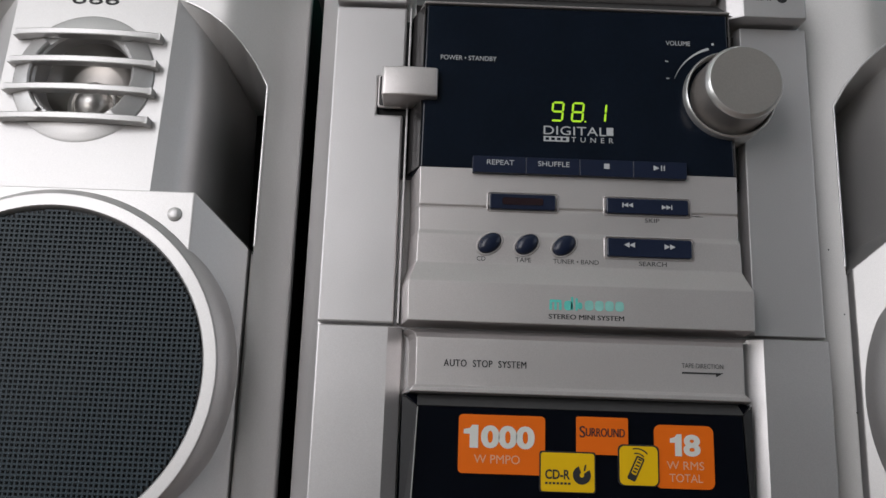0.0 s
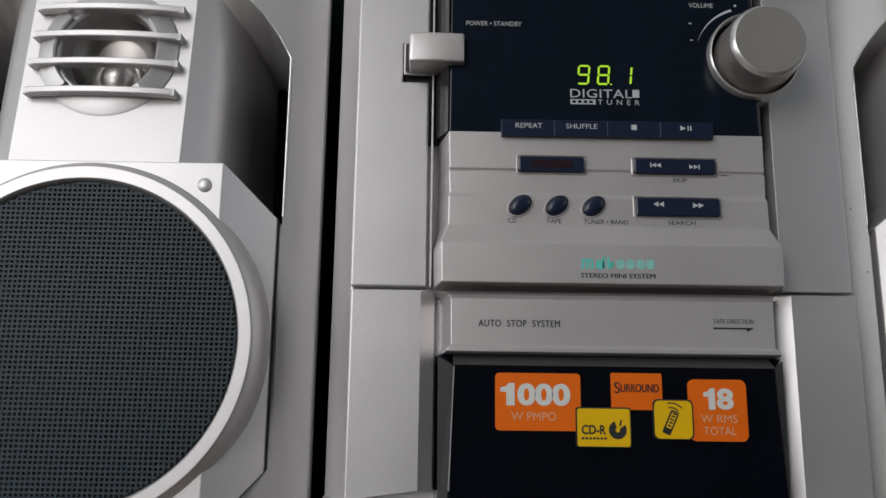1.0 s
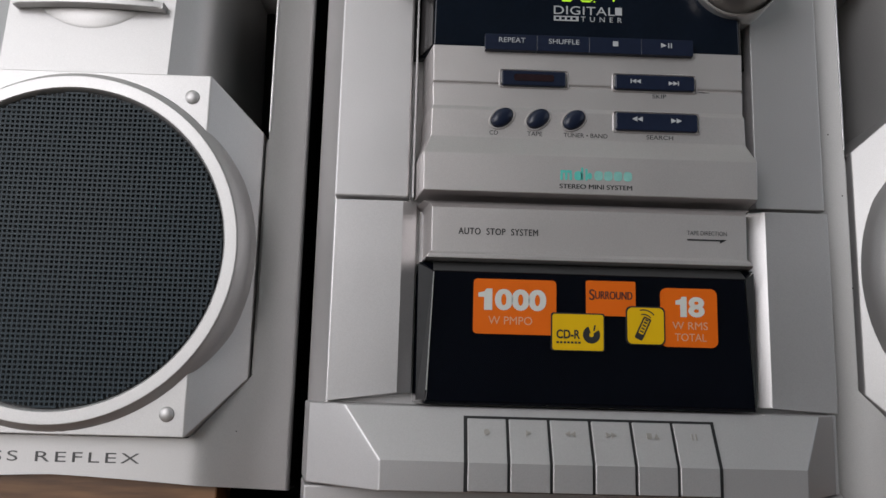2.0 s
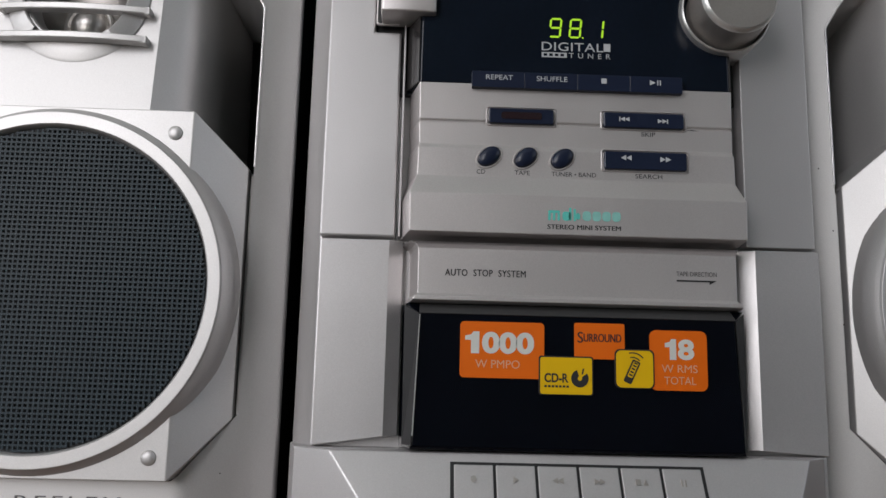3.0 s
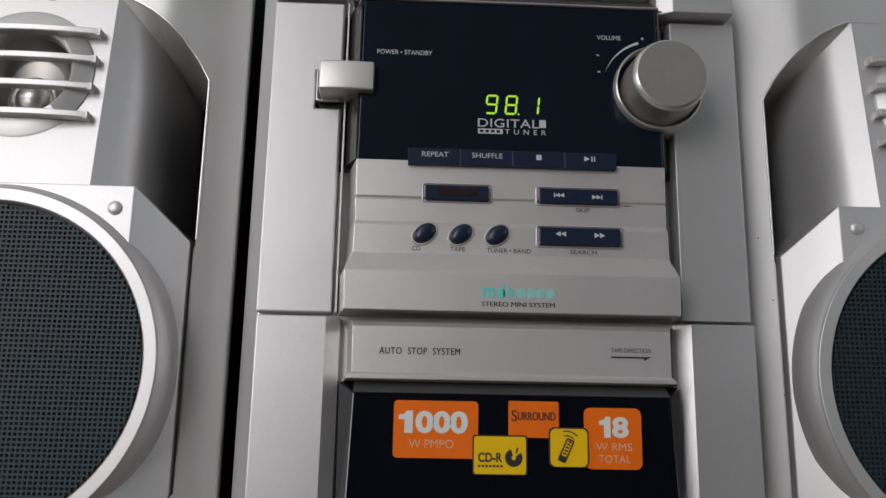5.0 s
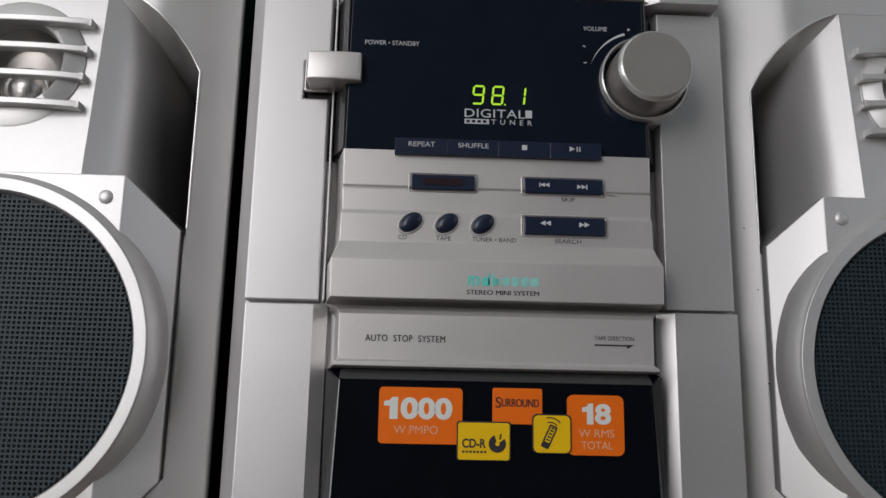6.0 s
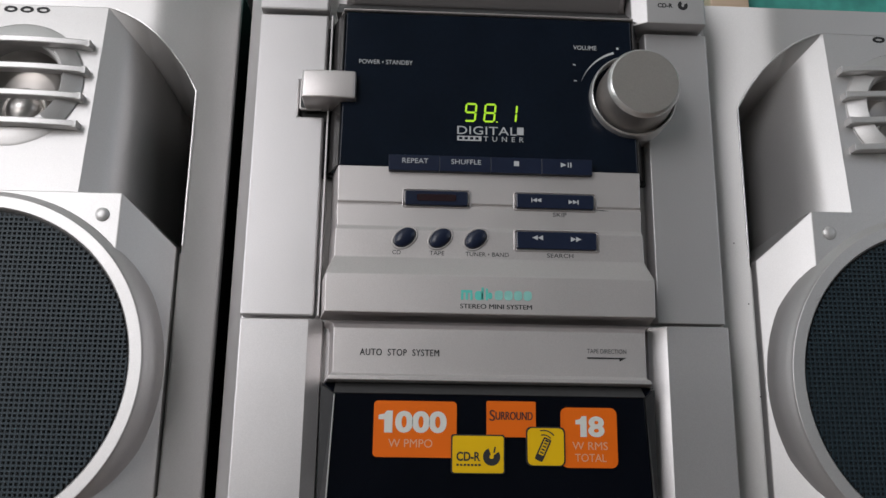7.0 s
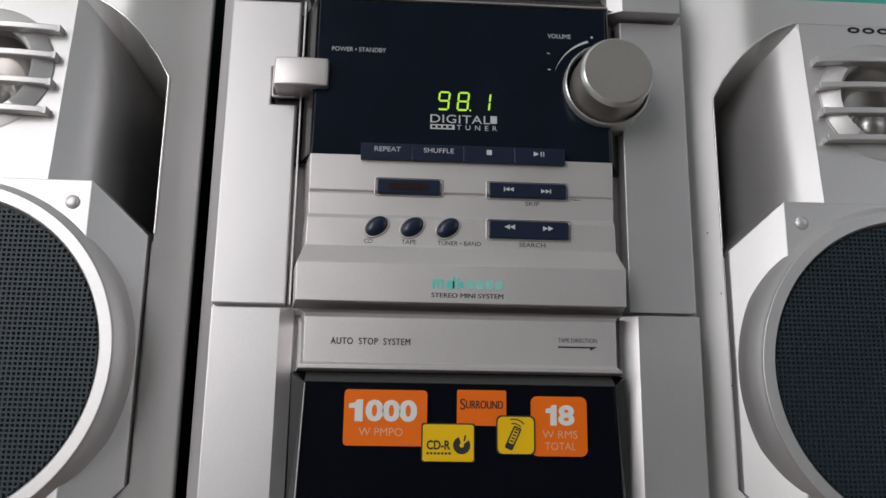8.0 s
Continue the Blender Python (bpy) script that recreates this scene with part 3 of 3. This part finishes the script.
for side in (-1, 1):
    bm = bmesh.new()
    ring = [(0.0788, -0.0034, 0.1328), (0.0815, -0.0044, 0.0694), (0.0858, 0.0056, 0.0690), (0.0864, 0.0050, 0.1376)]
    front = [bm.verts.new((side * x, y, z)) for x, y, z in ring]
    rear = [bm.verts.new((side * (x + 0.0002), y + 0.0012, z)) for x, y, z in ring]
    bm.faces.new(front)
    bm.faces.new(rear)
    for k in range(4):
        bm.faces.new((front[k], front[(k + 1) % 4], rear[(k + 1) % 4], rear[k]))
    part("window_flank", bm, DARK, door, "dark bevelled flank of the cassette window")
# Glint along the left edge, laid on as a bright strip.
part("window_edge_glint", prism([(-0.0789, 0.1325), (-0.0785, 0.1325), (-0.0805, 0.0740), (-0.0812, 0.0740)], -0.0043, -0.0030, "y"), BRIGHT, door, "bright strip for the glint on the window edge")
part("tick", box(-0.0042, -0.0039, -0.0032, -0.0020, 0.0690, 0.0712), PALE_INK, door)


# stickers on the cassette window
def sticker(x0, x1, z0, z1, r, material, label, trim=False):
    if trim:
        part("sticker_border", prism(oblong(x0 - 0.0007, x1 + 0.0007, z0 - 0.0004, z1 + 0.0007, r), -0.0047, -0.0036, "y"), DARK, door)
    return part("sticker", prism(oblong(x0, x1, z0, z1, r), -0.0050 if trim else -0.0043, -0.0030, "y"), material, door, label)


def one_sign(x, z, w, h, parent):
    """A broad figure one with a flag."""
    icon("figure_one", [[(x + w * 0.42, z), (x + w, z), (x + w, z + h), (x + w * 0.58, z + h), (x + w * 0.42, z + h * 0.86)],
                        [(x, z + h * 0.60), (x + w * 0.42, z + h * 0.60), (x + w * 0.42, z + h * 0.86), (x, z + h * 0.80)]], -0.0043, STICKER_GREY, parent)


s = sticker(-0.0586, -0.0172, 0.1022, 0.1296, 0.0020, ORANGE, "orange sticker with power figure")
lettering("000", -0.0479, -0.0222, 0.1140, 0.0107, -0.0043, STICKER_GREY, s, bold=0.045)
one_sign(-0.0562, 0.1140, 0.0070, 0.0107, s)
lettering("W PMPO", -0.0510, -0.0292, 0.1070, 0.0040, -0.0043, ORANGE_PALE, s)
s = sticker(-0.0022, 0.0226, 0.1126, 0.1302, 0.0008, ORANGE, "orange sticker with dark word")
lettering("S", -0.0008, 0.0018, 0.1204, 0.0054, -0.0043, BROWN_INK, s, heavy=0.00025)
lettering("URROUND", 0.0022, 0.0208, 0.1210, 0.0040, -0.0043, BROWN_INK, s, heavy=0.00025)
s = sticker(-0.0192, 0.0062, 0.0952, 0.1130, 0.0012, YELLOW, "yellow sticker with disc sign", True)
lettering("CD-R", -0.0172, -0.0054, 0.1008, 0.0045, -0.0050, INK, s, bold=0.03)
icon("print_bar", [[(-0.0172 + 0.0018 * k, 0.0985), (-0.0160 + 0.0018 * k, 0.0985), (-0.0160 + 0.0018 * k, 0.0995), (-0.0172 + 0.0018 * k, 0.0995)] for k in range(7)], -0.0050, INK, s)
disc = [(0.0002 + 0.0043 * math.cos(radians(t)), 0.1030 + 0.0043 * math.sin(radians(t))) for t in range(110, 400, 15)]
inner = [(0.0002 + 0.0011 * math.cos(radians(t)), 0.1030 + 0.0011 * math.sin(radians(t))) for t in range(395, 105, -15)]
icon("disc_sign", [disc + inner, [(0.0010, 0.1050), (0.0018, 0.1050), (0.0024, 0.1078), (0.0016, 0.1078)]], -0.0050, INK, s)
s = sticker(0.0352, 0.0636, 0.0982, 0.1276, 0.0032, ORANGE, "orange sticker with watt figure")
lettering("8", 0.0490, 0.0572, 0.1132, 0.0102, -0.0043, STICKER_GREY, s, bold=0.04)
one_sign(0.0426, 0.1132, 0.0056, 0.0102, s)
lettering("W RMS", 0.0408, 0.0586, 0.1070, 0.0038, -0.0043, ORANGE_PALE, s)
lettering("TOTAL", 0.0420, 0.0578, 0.1012, 0.0038, -0.0043, ORANGE_PALE, s)
s = sticker(0.0182, 0.0364, 0.0992, 0.1172, 0.0026, YELLOW, "yellow sticker with remote control sign", True)
ca, sa = math.cos(radians(-25)), math.sin(radians(-25))
tilt = lambda pts: [(0.0262 + u * ca - v * sa, 0.1075 + u * sa + v * ca) for u, v in pts]
icon("remote_sign", [tilt(oblong(-0.0021, 0.0021, -0.0066, 0.0052, 0.0008, 3))], -0.0050, INK, s)
icon("remote_face", [tilt(oblong(-0.0013, 0.0013, -0.0036, 0.0044, 0.0005, 3))], -0.00513, YELLOW, s)
icon("remote_keys", [tilt([(-0.0009, v), (0.0009, v), (0.0009, v + 0.0008), (-0.0009, v + 0.0008)]) for v in (-0.0028, -0.0012, 0.0004, 0.0020, 0.0034)], -0.00526, INK, s)
for rad in (0.0050, 0.0072):
    arc = [(0.0262 + rad * math.cos(radians(t)), 0.1092 + rad * math.sin(radians(t))) for t in range(40, 106, 8)]
    back = [(0.0262 + (rad - 0.0006) * math.cos(radians(t)), 0.1092 + (rad - 0.0006) * math.sin(radians(t))) for t in range(104, 38, -8)]
    icon("signal_wave", [arc + back], -0.0050, INK, s)

# printing on the cassette door
lettering("AUTO  STOP  SYSTEM", -0.0668, -0.0265, 0.1522, 0.0034, -0.0029, INK, door, heavy=0.00012, spacing=1.12)
lettering("TAPE DIRECTION", 0.0498, 0.0702, 0.1552, 0.0023, -0.0029, GREY_INK, door)
icon("arrow_sign", [[(0.0498, 0.1532), (0.0702, 0.1532), (0.0665, 0.1512), (0.0665, 0.1524), (0.0498, 0.1524)]], -0.0029, INK, door)

# lit figures and printing on the display
SEG = {"9": "abcdfg", "8": "abcdefg", "1": "bc"}


def figure(ch, x0, z0, w, h, lean):
    """Leaning figure of separate segments with mitred ends and fine gaps."""
    t, g, m = 0.00105, 0.00016, h / 2
    flat = lambda z, k: [(g + t * k, z + t / 2), (g + t * 0.5, z), (g + t * k, z - t / 2), (w - g - t * k, z - t / 2), (w - g - t * 0.5, z), (w - g - t * k, z + t / 2)]
    tall = lambda x, z0, z1: [(x - t / 2, z0 + g + t * 0.5), (x, z0 + g), (x + t / 2, z0 + g + t * 0.5), (x + t / 2, z1 - g - t * 0.5), (x, z1 - g), (x - t / 2, z1 - g - t * 0.5)]
    lo, hi, l, r = t / 2, h - t / 2, t / 2, w - t / 2
    shapes = {"a": flat(hi, 1.0), "d": flat(lo, 1.0), "g": flat(m, 1.0), "b": tall(r, m, hi), "c": tall(r, lo, m), "f": tall(l, m, hi), "e": tall(l, lo, m)}
    return [[(x0 + p + q * lean, z0 + q) for p, q in shapes[key]] for key in SEG[ch]]


for ch, x in (("9", -0.0145), ("8", -0.0038), ("1", 0.0082)):
    icon("figure", figure(ch, x, 0.2826, 0.0066, 0.0112, 0.10), 0.0021, GREEN_GLOW, unit, "lit yellow-green display figure")
icon("decimal_point", [[(0.0036, 0.2826), (0.0044, 0.2826), (0.0044, 0.2834), (0.0036, 0.2834)]], 0.0021, GREEN_GLOW, unit)
lettering("DIGITAL", -0.0180, 0.0150, 0.2752, 0.0048, 0.0020, PALE_INK, unit, "pale printed word", spacing=1.05)
icon("square_sign", [[(0.0152, 0.2756), (0.0188, 0.2756), (0.0188, 0.2800), (0.0152, 0.2800)]], 0.0020, PALE_INK, unit)
icon("print_bar", [[(-0.0180, 0.2714), (-0.0046, 0.2714), (-0.0046, 0.2742), (-0.0180, 0.2742)]], 0.0020, PALE_INK, unit)
icon("reversed_print", [[(-0.0170 + 0.0030 * k, 0.2721), (-0.0151 + 0.0030 * k, 0.2721), (-0.0151 + 0.0030 * k, 0.2735), (-0.0170 + 0.0030 * k, 0.2735)] for k in range(4)], 0.00187, GLOSS, unit)
lettering("TUNER", -0.0034, 0.0188, 0.2714, 0.0028, 0.0020, PALE_INK, unit, spacing=1.9)
lettering("POWER \u2022 STANDBY", -0.0735, -0.0435, 0.3158, 0.0026, 0.0024, PALE_INK, unit, "pale printed words")
lettering("VOLUME", 0.0480, 0.0612, 0.3288, 0.0026, 0.0025, PALE_INK, unit, "pale printed word")
arc = [(0.0800 + 0.0295 * math.cos(radians(t)), 0.3000 + 0.0295 * math.sin(radians(t))) for t in range(108, 166, 6)]
back = [(0.0800 + (0.0295 - 0.0014 * (165 - t) / 57) * math.cos(radians(t)), 0.3000 + (0.0295 - 0.0014 * (165 - t) / 57) * math.sin(radians(t))) for t in range(162, 106, -6)]
icon("volume_sweep", [arc + back, [(0.0478, 0.3092), (0.0494, 0.3092), (0.0494, 0.3098), (0.0478, 0.3098)], [(0.0474, 0.3192), (0.0490, 0.3188), (0.0490, 0.3194), (0.0474, 0.3198)], [(0.0728, 0.3296), (0.0740, 0.3296), (0.0740, 0.3308), (0.0728, 0.3308)]], 0.0024, PALE_INK, unit)

# power bar
plan = [(-0.1040, 0.0180)] + [(-0.1040 + 0.0294 * k / 14, -0.0012 - 0.0022 * math.sin(math.pi * (0.18 + 0.62 * k / 14))) for k in range(15)] + [(-0.0746, 0.0060), (-0.0900, 0.0180)]
bm = prism(plan, 0.2924, 0.3087, "z")
part("power_button", rounded(bm, 0.0011, 3, 40), SILVER, unit, "bright silver power bar", smooth=True)
part("button_surround", prism(oblong(-0.1072, -0.0935, 0.2918, 0.3104, 0.0016), 0.0138, 0.0160, "y", 0.0006), SILVER, unit)
part("button_gap", prism(oblong(-0.1063, -0.0930, 0.2928, 0.3098, 0.0012), 0.0132, 0.0150, "y"), DARK, unit, "black gap round the power bar")

# volume knob
ring = part("volume_ring", turned([(0.0244, 0.0235), (0.0244, -0.0010), (0.0239, -0.0022), (0.0234, -0.0026), (0.0228, -0.0016), (0.0226, 0.0060)], 0.0806, 0.3000, 72), BRIGHT, unit, "bright narrow ring round the knob", smooth=True)
part("knob_well", turned([(0.0228, 0.0050), (0.0, 0.0050)], 0.0806, 0.3000, 48), DARK, ring)
part("volume_knob", turned([(0.0214, 0.0045), (0.0210, -0.0020), (0.0202, -0.0140), (0.0200, -0.0172)], 0.0816, 0.2998, 96), KNOB, ring, "brushed silver-grey volume knob", smooth=True)
part("knob_bevel", turned([(0.0200, -0.0172), (0.0198, -0.0178), (0.0184, -0.0200), (0.0181, -0.0202)], 0.0816, 0.2998, 96), BRIGHT, ring, "bright cut bevel", smooth=True)
part("knob_face", turned([(0.0181, -0.0202), (0.0178, -0.0202), (0.0, -0.0203)], 0.0816, 0.2998, 96), KNOB, ring)

# buttons under the display
edges = (-0.0552, -0.0277, 0.0000, 0.0277, 0.0554)
keys = []
for x0, x1 in zip(edges, edges[1:]):
    keys.append(part("button", box(x0 + 0.00008, x1 - 0.00008, -0.0032, 0.004, 0.2516, 0.2604, 0.0002), NAVY, unit, "navy push button"))
lettering("REPEAT", -0.0478, -0.0338, 0.2558, 0.0027, -0.0032, PALE_INK, keys[0])
lettering("SHUFFLE", -0.0214, -0.0052, 0.2558, 0.0027, -0.0032, PALE_INK, keys[1])
icon("stop_sign", [[(0.0126, 0.2556), (0.0154, 0.2556), (0.0154, 0.2584), (0.0126, 0.2584)]], -0.0032, PALE_INK, keys[2])
icon("play_sign", [[(0.0382, 0.2556), (0.0412, 0.2570), (0.0382, 0.2584)]] + [[(a, 0.2556), (a + 0.0006, 0.2556), (a + 0.0006, 0.2584), (a, 0.2584)] for a in (0.0420, 0.0434)], -0.0032, PALE_INK, keys[3])


def recessed_button(x0, x1, z0, z1, y, material, label):
    frame_bm = bmesh.new()
    o, i = oblong(x0 - 0.0016, x1 + 0.0020, z0 - 0.0012, z1 + 0.0014, 0.0016), oblong(x0 - 0.0004, x1 + 0.0004, z0 - 0.0004, z1 + 0.0004, 0.0010)
    a = [frame_bm.verts.new((x, y - 0.0002, z)) for x, z in o]
    b = [frame_bm.verts.new((x, y - 0.0009, z)) for x, z in [(p[0] * 0.5 + q[0] * 0.5, p[1] * 0.5 + q[1] * 0.5) for p, q in zip(o, i)]]
    c = [frame_bm.verts.new((x, y + 0.0012, z)) for x, z in i]
    n = len(o)
    for k in range(n):
        frame_bm.faces.new((a[k], a[(k + 1) % n], b[(k + 1) % n], b[k]))
        frame_bm.faces.new((b[k], b[(k + 1) % n], c[(k + 1) % n], c[k]))
    surround = part("button_surround", frame_bm, SILVER, unit, smooth=True)
    return part("button", prism(oblong(x0, x1, z0, z1, 0.0010), y - 0.0022, y + 0.003, "y", 0.0005), material, surround, label)


b = recessed_button(-0.0458, -0.0122, 0.2328, 0.2408, 0.0, NAVY, "dark red-black sensor window")
part("sensor_glass", prism(oblong(-0.0395, -0.0185, 0.2350, 0.2388, 0.0012), -0.0025, -0.0018, "y"), REDDISH, b)
b = recessed_button(0.0140, 0.0560, 0.2326, 0.2406, 0.0, NAVY, "navy rocker button")
icon("skip_sign", arrows(0.0250, 0.2370, 0.0024, -1, 2, True) + arrows(0.0446, 0.2364, 0.0024, 1, 2, True), -0.0022, PALE_INK, b)
b = recessed_button(0.0138, 0.0566, 0.2098, 0.2192, -0.0013, NAVY, "navy rocker button")
icon("search_sign", arrows(0.0250, 0.2158, 0.0028, -1) + arrows(0.0455, 0.2154, 0.0028, 1), -0.0035, PALE_INK, b)
for cx in (-0.0455, -0.0267, -0.0078):
    ca, sa = math.cos(radians(38)), math.sin(radians(38))
    for nm, ra, rb, mat, prof2 in (("button_surround", 0.0078, 0.0054, SILVER, [(1.0, -0.0014), (0.95, -0.0022), (0.86, -0.0022), (0.80, -0.0010)]), ("button", 0.0064, 0.0044, NAVY, [(1.0, 0.0), (1.0, -0.0024), (0.92, -0.0036), (0.7, -0.0044), (0.35, -0.0048), (0.0, -0.0049)])):
        bm = turned([(r, y) for r, y in prof2], 0, 0, 40)
        for v in bm.verts:
            u, w = v.co.x * ra, v.co.z * rb
            v.co.x, v.co.z = cx + u * ca - w * sa, 0.2146 + u * sa + w * ca
        part(nm, bm, mat, unit, "navy oval button" if nm == "button" else "", smooth=True)
for text, x0, x1, z0 in (("CD", -0.0518, -0.0474, 0.2055), ("TAPE", -0.0322, -0.0244, 0.2055), ("TUNER \u2022 BAND", -0.0132, 0.0098, 0.2054), ("SEARCH", 0.0302, 0.0442, 0.2056)):
    lettering(text, x0, x1, z0, 0.0023, -0.0013, INK, unit)
lettering("SKIP", 0.0340, 0.0414, 0.2286, 0.0023, 0.0, INK, unit)
lettering("STEREO MINI SYSTEM", -0.0162, 0.0208, 0.1766, 0.0024, -0.0068, INK, unit, "small black printed words", heavy=0.00018)
# model mark as plain teal shapes
for shapes, ink in (([oblong(-0.0158, -0.0098, 0.1848, 0.1862, 0.0006, 2)] + [oblong(a, a + 0.0013, 0.1810, 0.1848, 0.0003, 1) for a in (-0.0158, -0.01345, -0.0111)], TEAL_INK),
                    ([oblong(-0.0086, -0.0044, 0.1810, 0.1858, 0.0016, 3), oblong(-0.0052, -0.0040, 0.1812, 0.1878, 0.0004, 2)], TEAL_INK),
                    ([oblong(-0.0030, -0.0018, 0.1810, 0.1872, 0.0004, 2), oblong(-0.0018, 0.0004, 0.1816, 0.1852, 0.0012, 3)], TEAL_INK)) + tuple(
                    ([oblong(a, a + 0.0043, 0.1812, 0.1862, 0.0016, 3)], TEAL_PALE) for a in (0.0016, 0.0066, 0.0116, 0.0166)):
    icon("model_mark", shapes, -0.0068, ink, unit, "teal printed mark")

# cassette keys on a sloping ledge
bm = bmesh.new()
A = [bm.verts.new(v) for v in ((-0.1207, -0.0010, 0.0663), (0.1140, -0.0010, 0.0663), (0.1005, -0.0150, 0.0412), (-0.1018, -0.0150, 0.0412), (-0.1018, -0.0150, 0.0272), (0.1005, -0.0150, 0.0272), (0.1284, 0.0140, 0.0272), (-0.1396, 0.0130, 0.0272), (-0.1396, 0.0130, 0.0663), (0.1284, 0.0140, 0.0663))]
for q in ((0, 1, 2, 3), (3, 2, 5, 4), (1, 9, 6, 5, 2), (8, 0, 3, 4, 7), (4, 5, 6, 7), (8, 7, 6, 9), (0, 8, 9, 1)):
    bm.faces.new([A[i] for i in q])
bmesh.ops.recalc_face_normals(bm, faces=bm.faces)
ledge = part("key_ledge", rounded(bm, 0.0006), SILVER_SIDE, unit, "sloping silver ledge")
slope = lambda z: -0.0010 - (0.0663 - z) * (0.0140 / 0.0251)
part("key_slot", prism([(slope(0.0620) - 0.0003, 0.0622), (slope(0.0412) - 0.0006, 0.0412), (-0.0156, 0.0278), (-0.0140, 0.0278), (slope(0.0412) + 0.002, 0.0412), (slope(0.0620) + 0.001, 0.0612)], -0.0622, 0.0600, "x"), DARK, ledge, "black slot behind the keys")
signs = {0: [[(0.0014 * math.cos(radians(t)), 0.0014 * math.sin(radians(t))) for t in range(0, 360, 30)]], 1: [[(-0.0012, -0.0015), (0.0014, 0), (-0.0012, 0.0015)]], 2: arrows(0, 0, 0.0026, -1), 3: arrows(0, 0, 0.0026, 1),
         4: [[(-0.003, -0.0013), (-0.0006, -0.0013), (-0.0006, 0.0013), (-0.003, 0.0013)], [(0.0006, -0.0013), (0.003, -0.0013), (0.0018, 0.0013)]], 5: [[(a, -0.0015), (a + 0.0007, -0.0015), (a + 0.0007, 0.0015), (a, 0.0015)] for a in (-0.0012, 0.0006)]}
for k in range(6):
    x0 = -0.0612 + k * 0.0200
    key = part("cassette_key", prism([(slope(0.0614) - 0.0016, 0.0612), (slope(0.0412) - 0.0017, 0.0412), (-0.0170, 0.0282), (-0.0152, 0.0282), (-0.0152, 0.0400), (slope(0.0612) - 0.0002, 0.0606)], x0 + 0.0008, x0 + 0.0194, "x", 0.0004), SILVER_SIDE, ledge, "silver cassette key")
    bm = bmesh.new()
    for pts in signs[k]:
        prism([(x0 + 0.0100 + p, 0.0550 + q) for p, q in pts], 0, 1, "y", bm=bm)
    for v in bm.verts:
        v.co.y = slope(v.co.z) - (0.00135 if v.co.y > 0.5 else 0.00215)
    part("key_sign", bm, KNOB, key, "raised silver sign")

# upper section with the disc tray front
part("top_block", box(-0.1325, -0.0932, 0.0120, 0.030, 0.3535, 0.3980, 0.0010), SILVER_SIDE, unit)
part("top_block", prism([(0.1274, 0.030), (0.1274, 0.0062), (0.1264, 0.0050), (0.0925, 0.0050), (0.0845, 0.0100), (0.0845, 0.030)], 0.3490, 0.3980, "z", 0.0005), SILVER_SIDE, unit)
part("disc_tray_front", rounded(faceplate([(0.3980, 0.0040, 0.0800), (0.3740, 0.0030, 0.0800), (0.3680, 0.0060, 0.0795), (0.3630, 0.0200, 0.0790)], 0.0300, 0.0070), 0.0006, 2, 12), SILVER, unit, "curved silver disc tray front")
# Shade under the tray is put into this part's dark grey colour.
part("shaded_tray_recess", prism([(0.0300, 0.3502), (0.0080, 0.3502), (0.0130, 0.3560), (0.0225, 0.3640), (0.0300, 0.3640)], -0.0880, 0.0880, "x"), DARK_GREY, unit, "recess under the disc tray, dark grey in place of shade")
lettering("CD-R", 0.0990, 0.1080, 0.3590, 0.0029, 0.0050, INK, unit, bold=0.035)
disc = [(0.1140 + 0.0030 * math.cos(radians(t)), 0.3608 + 0.0030 * math.sin(radians(t))) for t in range(110, 400, 15)]
inner = [(0.1140 + 0.0009 * math.cos(radians(t)), 0.3608 + 0.0009 * math.sin(radians(t))) for t in range(395, 105, -15)]
icon("disc_sign", [disc + inner], 0.0050, INK, unit)
part("scratch", prism([(0.0575, 0.2328), (0.0610, 0.2324), (0.0645, 0.2325), (0.0610, 0.2329)], -0.00012, 0.0002, "y"), INK, unit, "thin dark scratch")
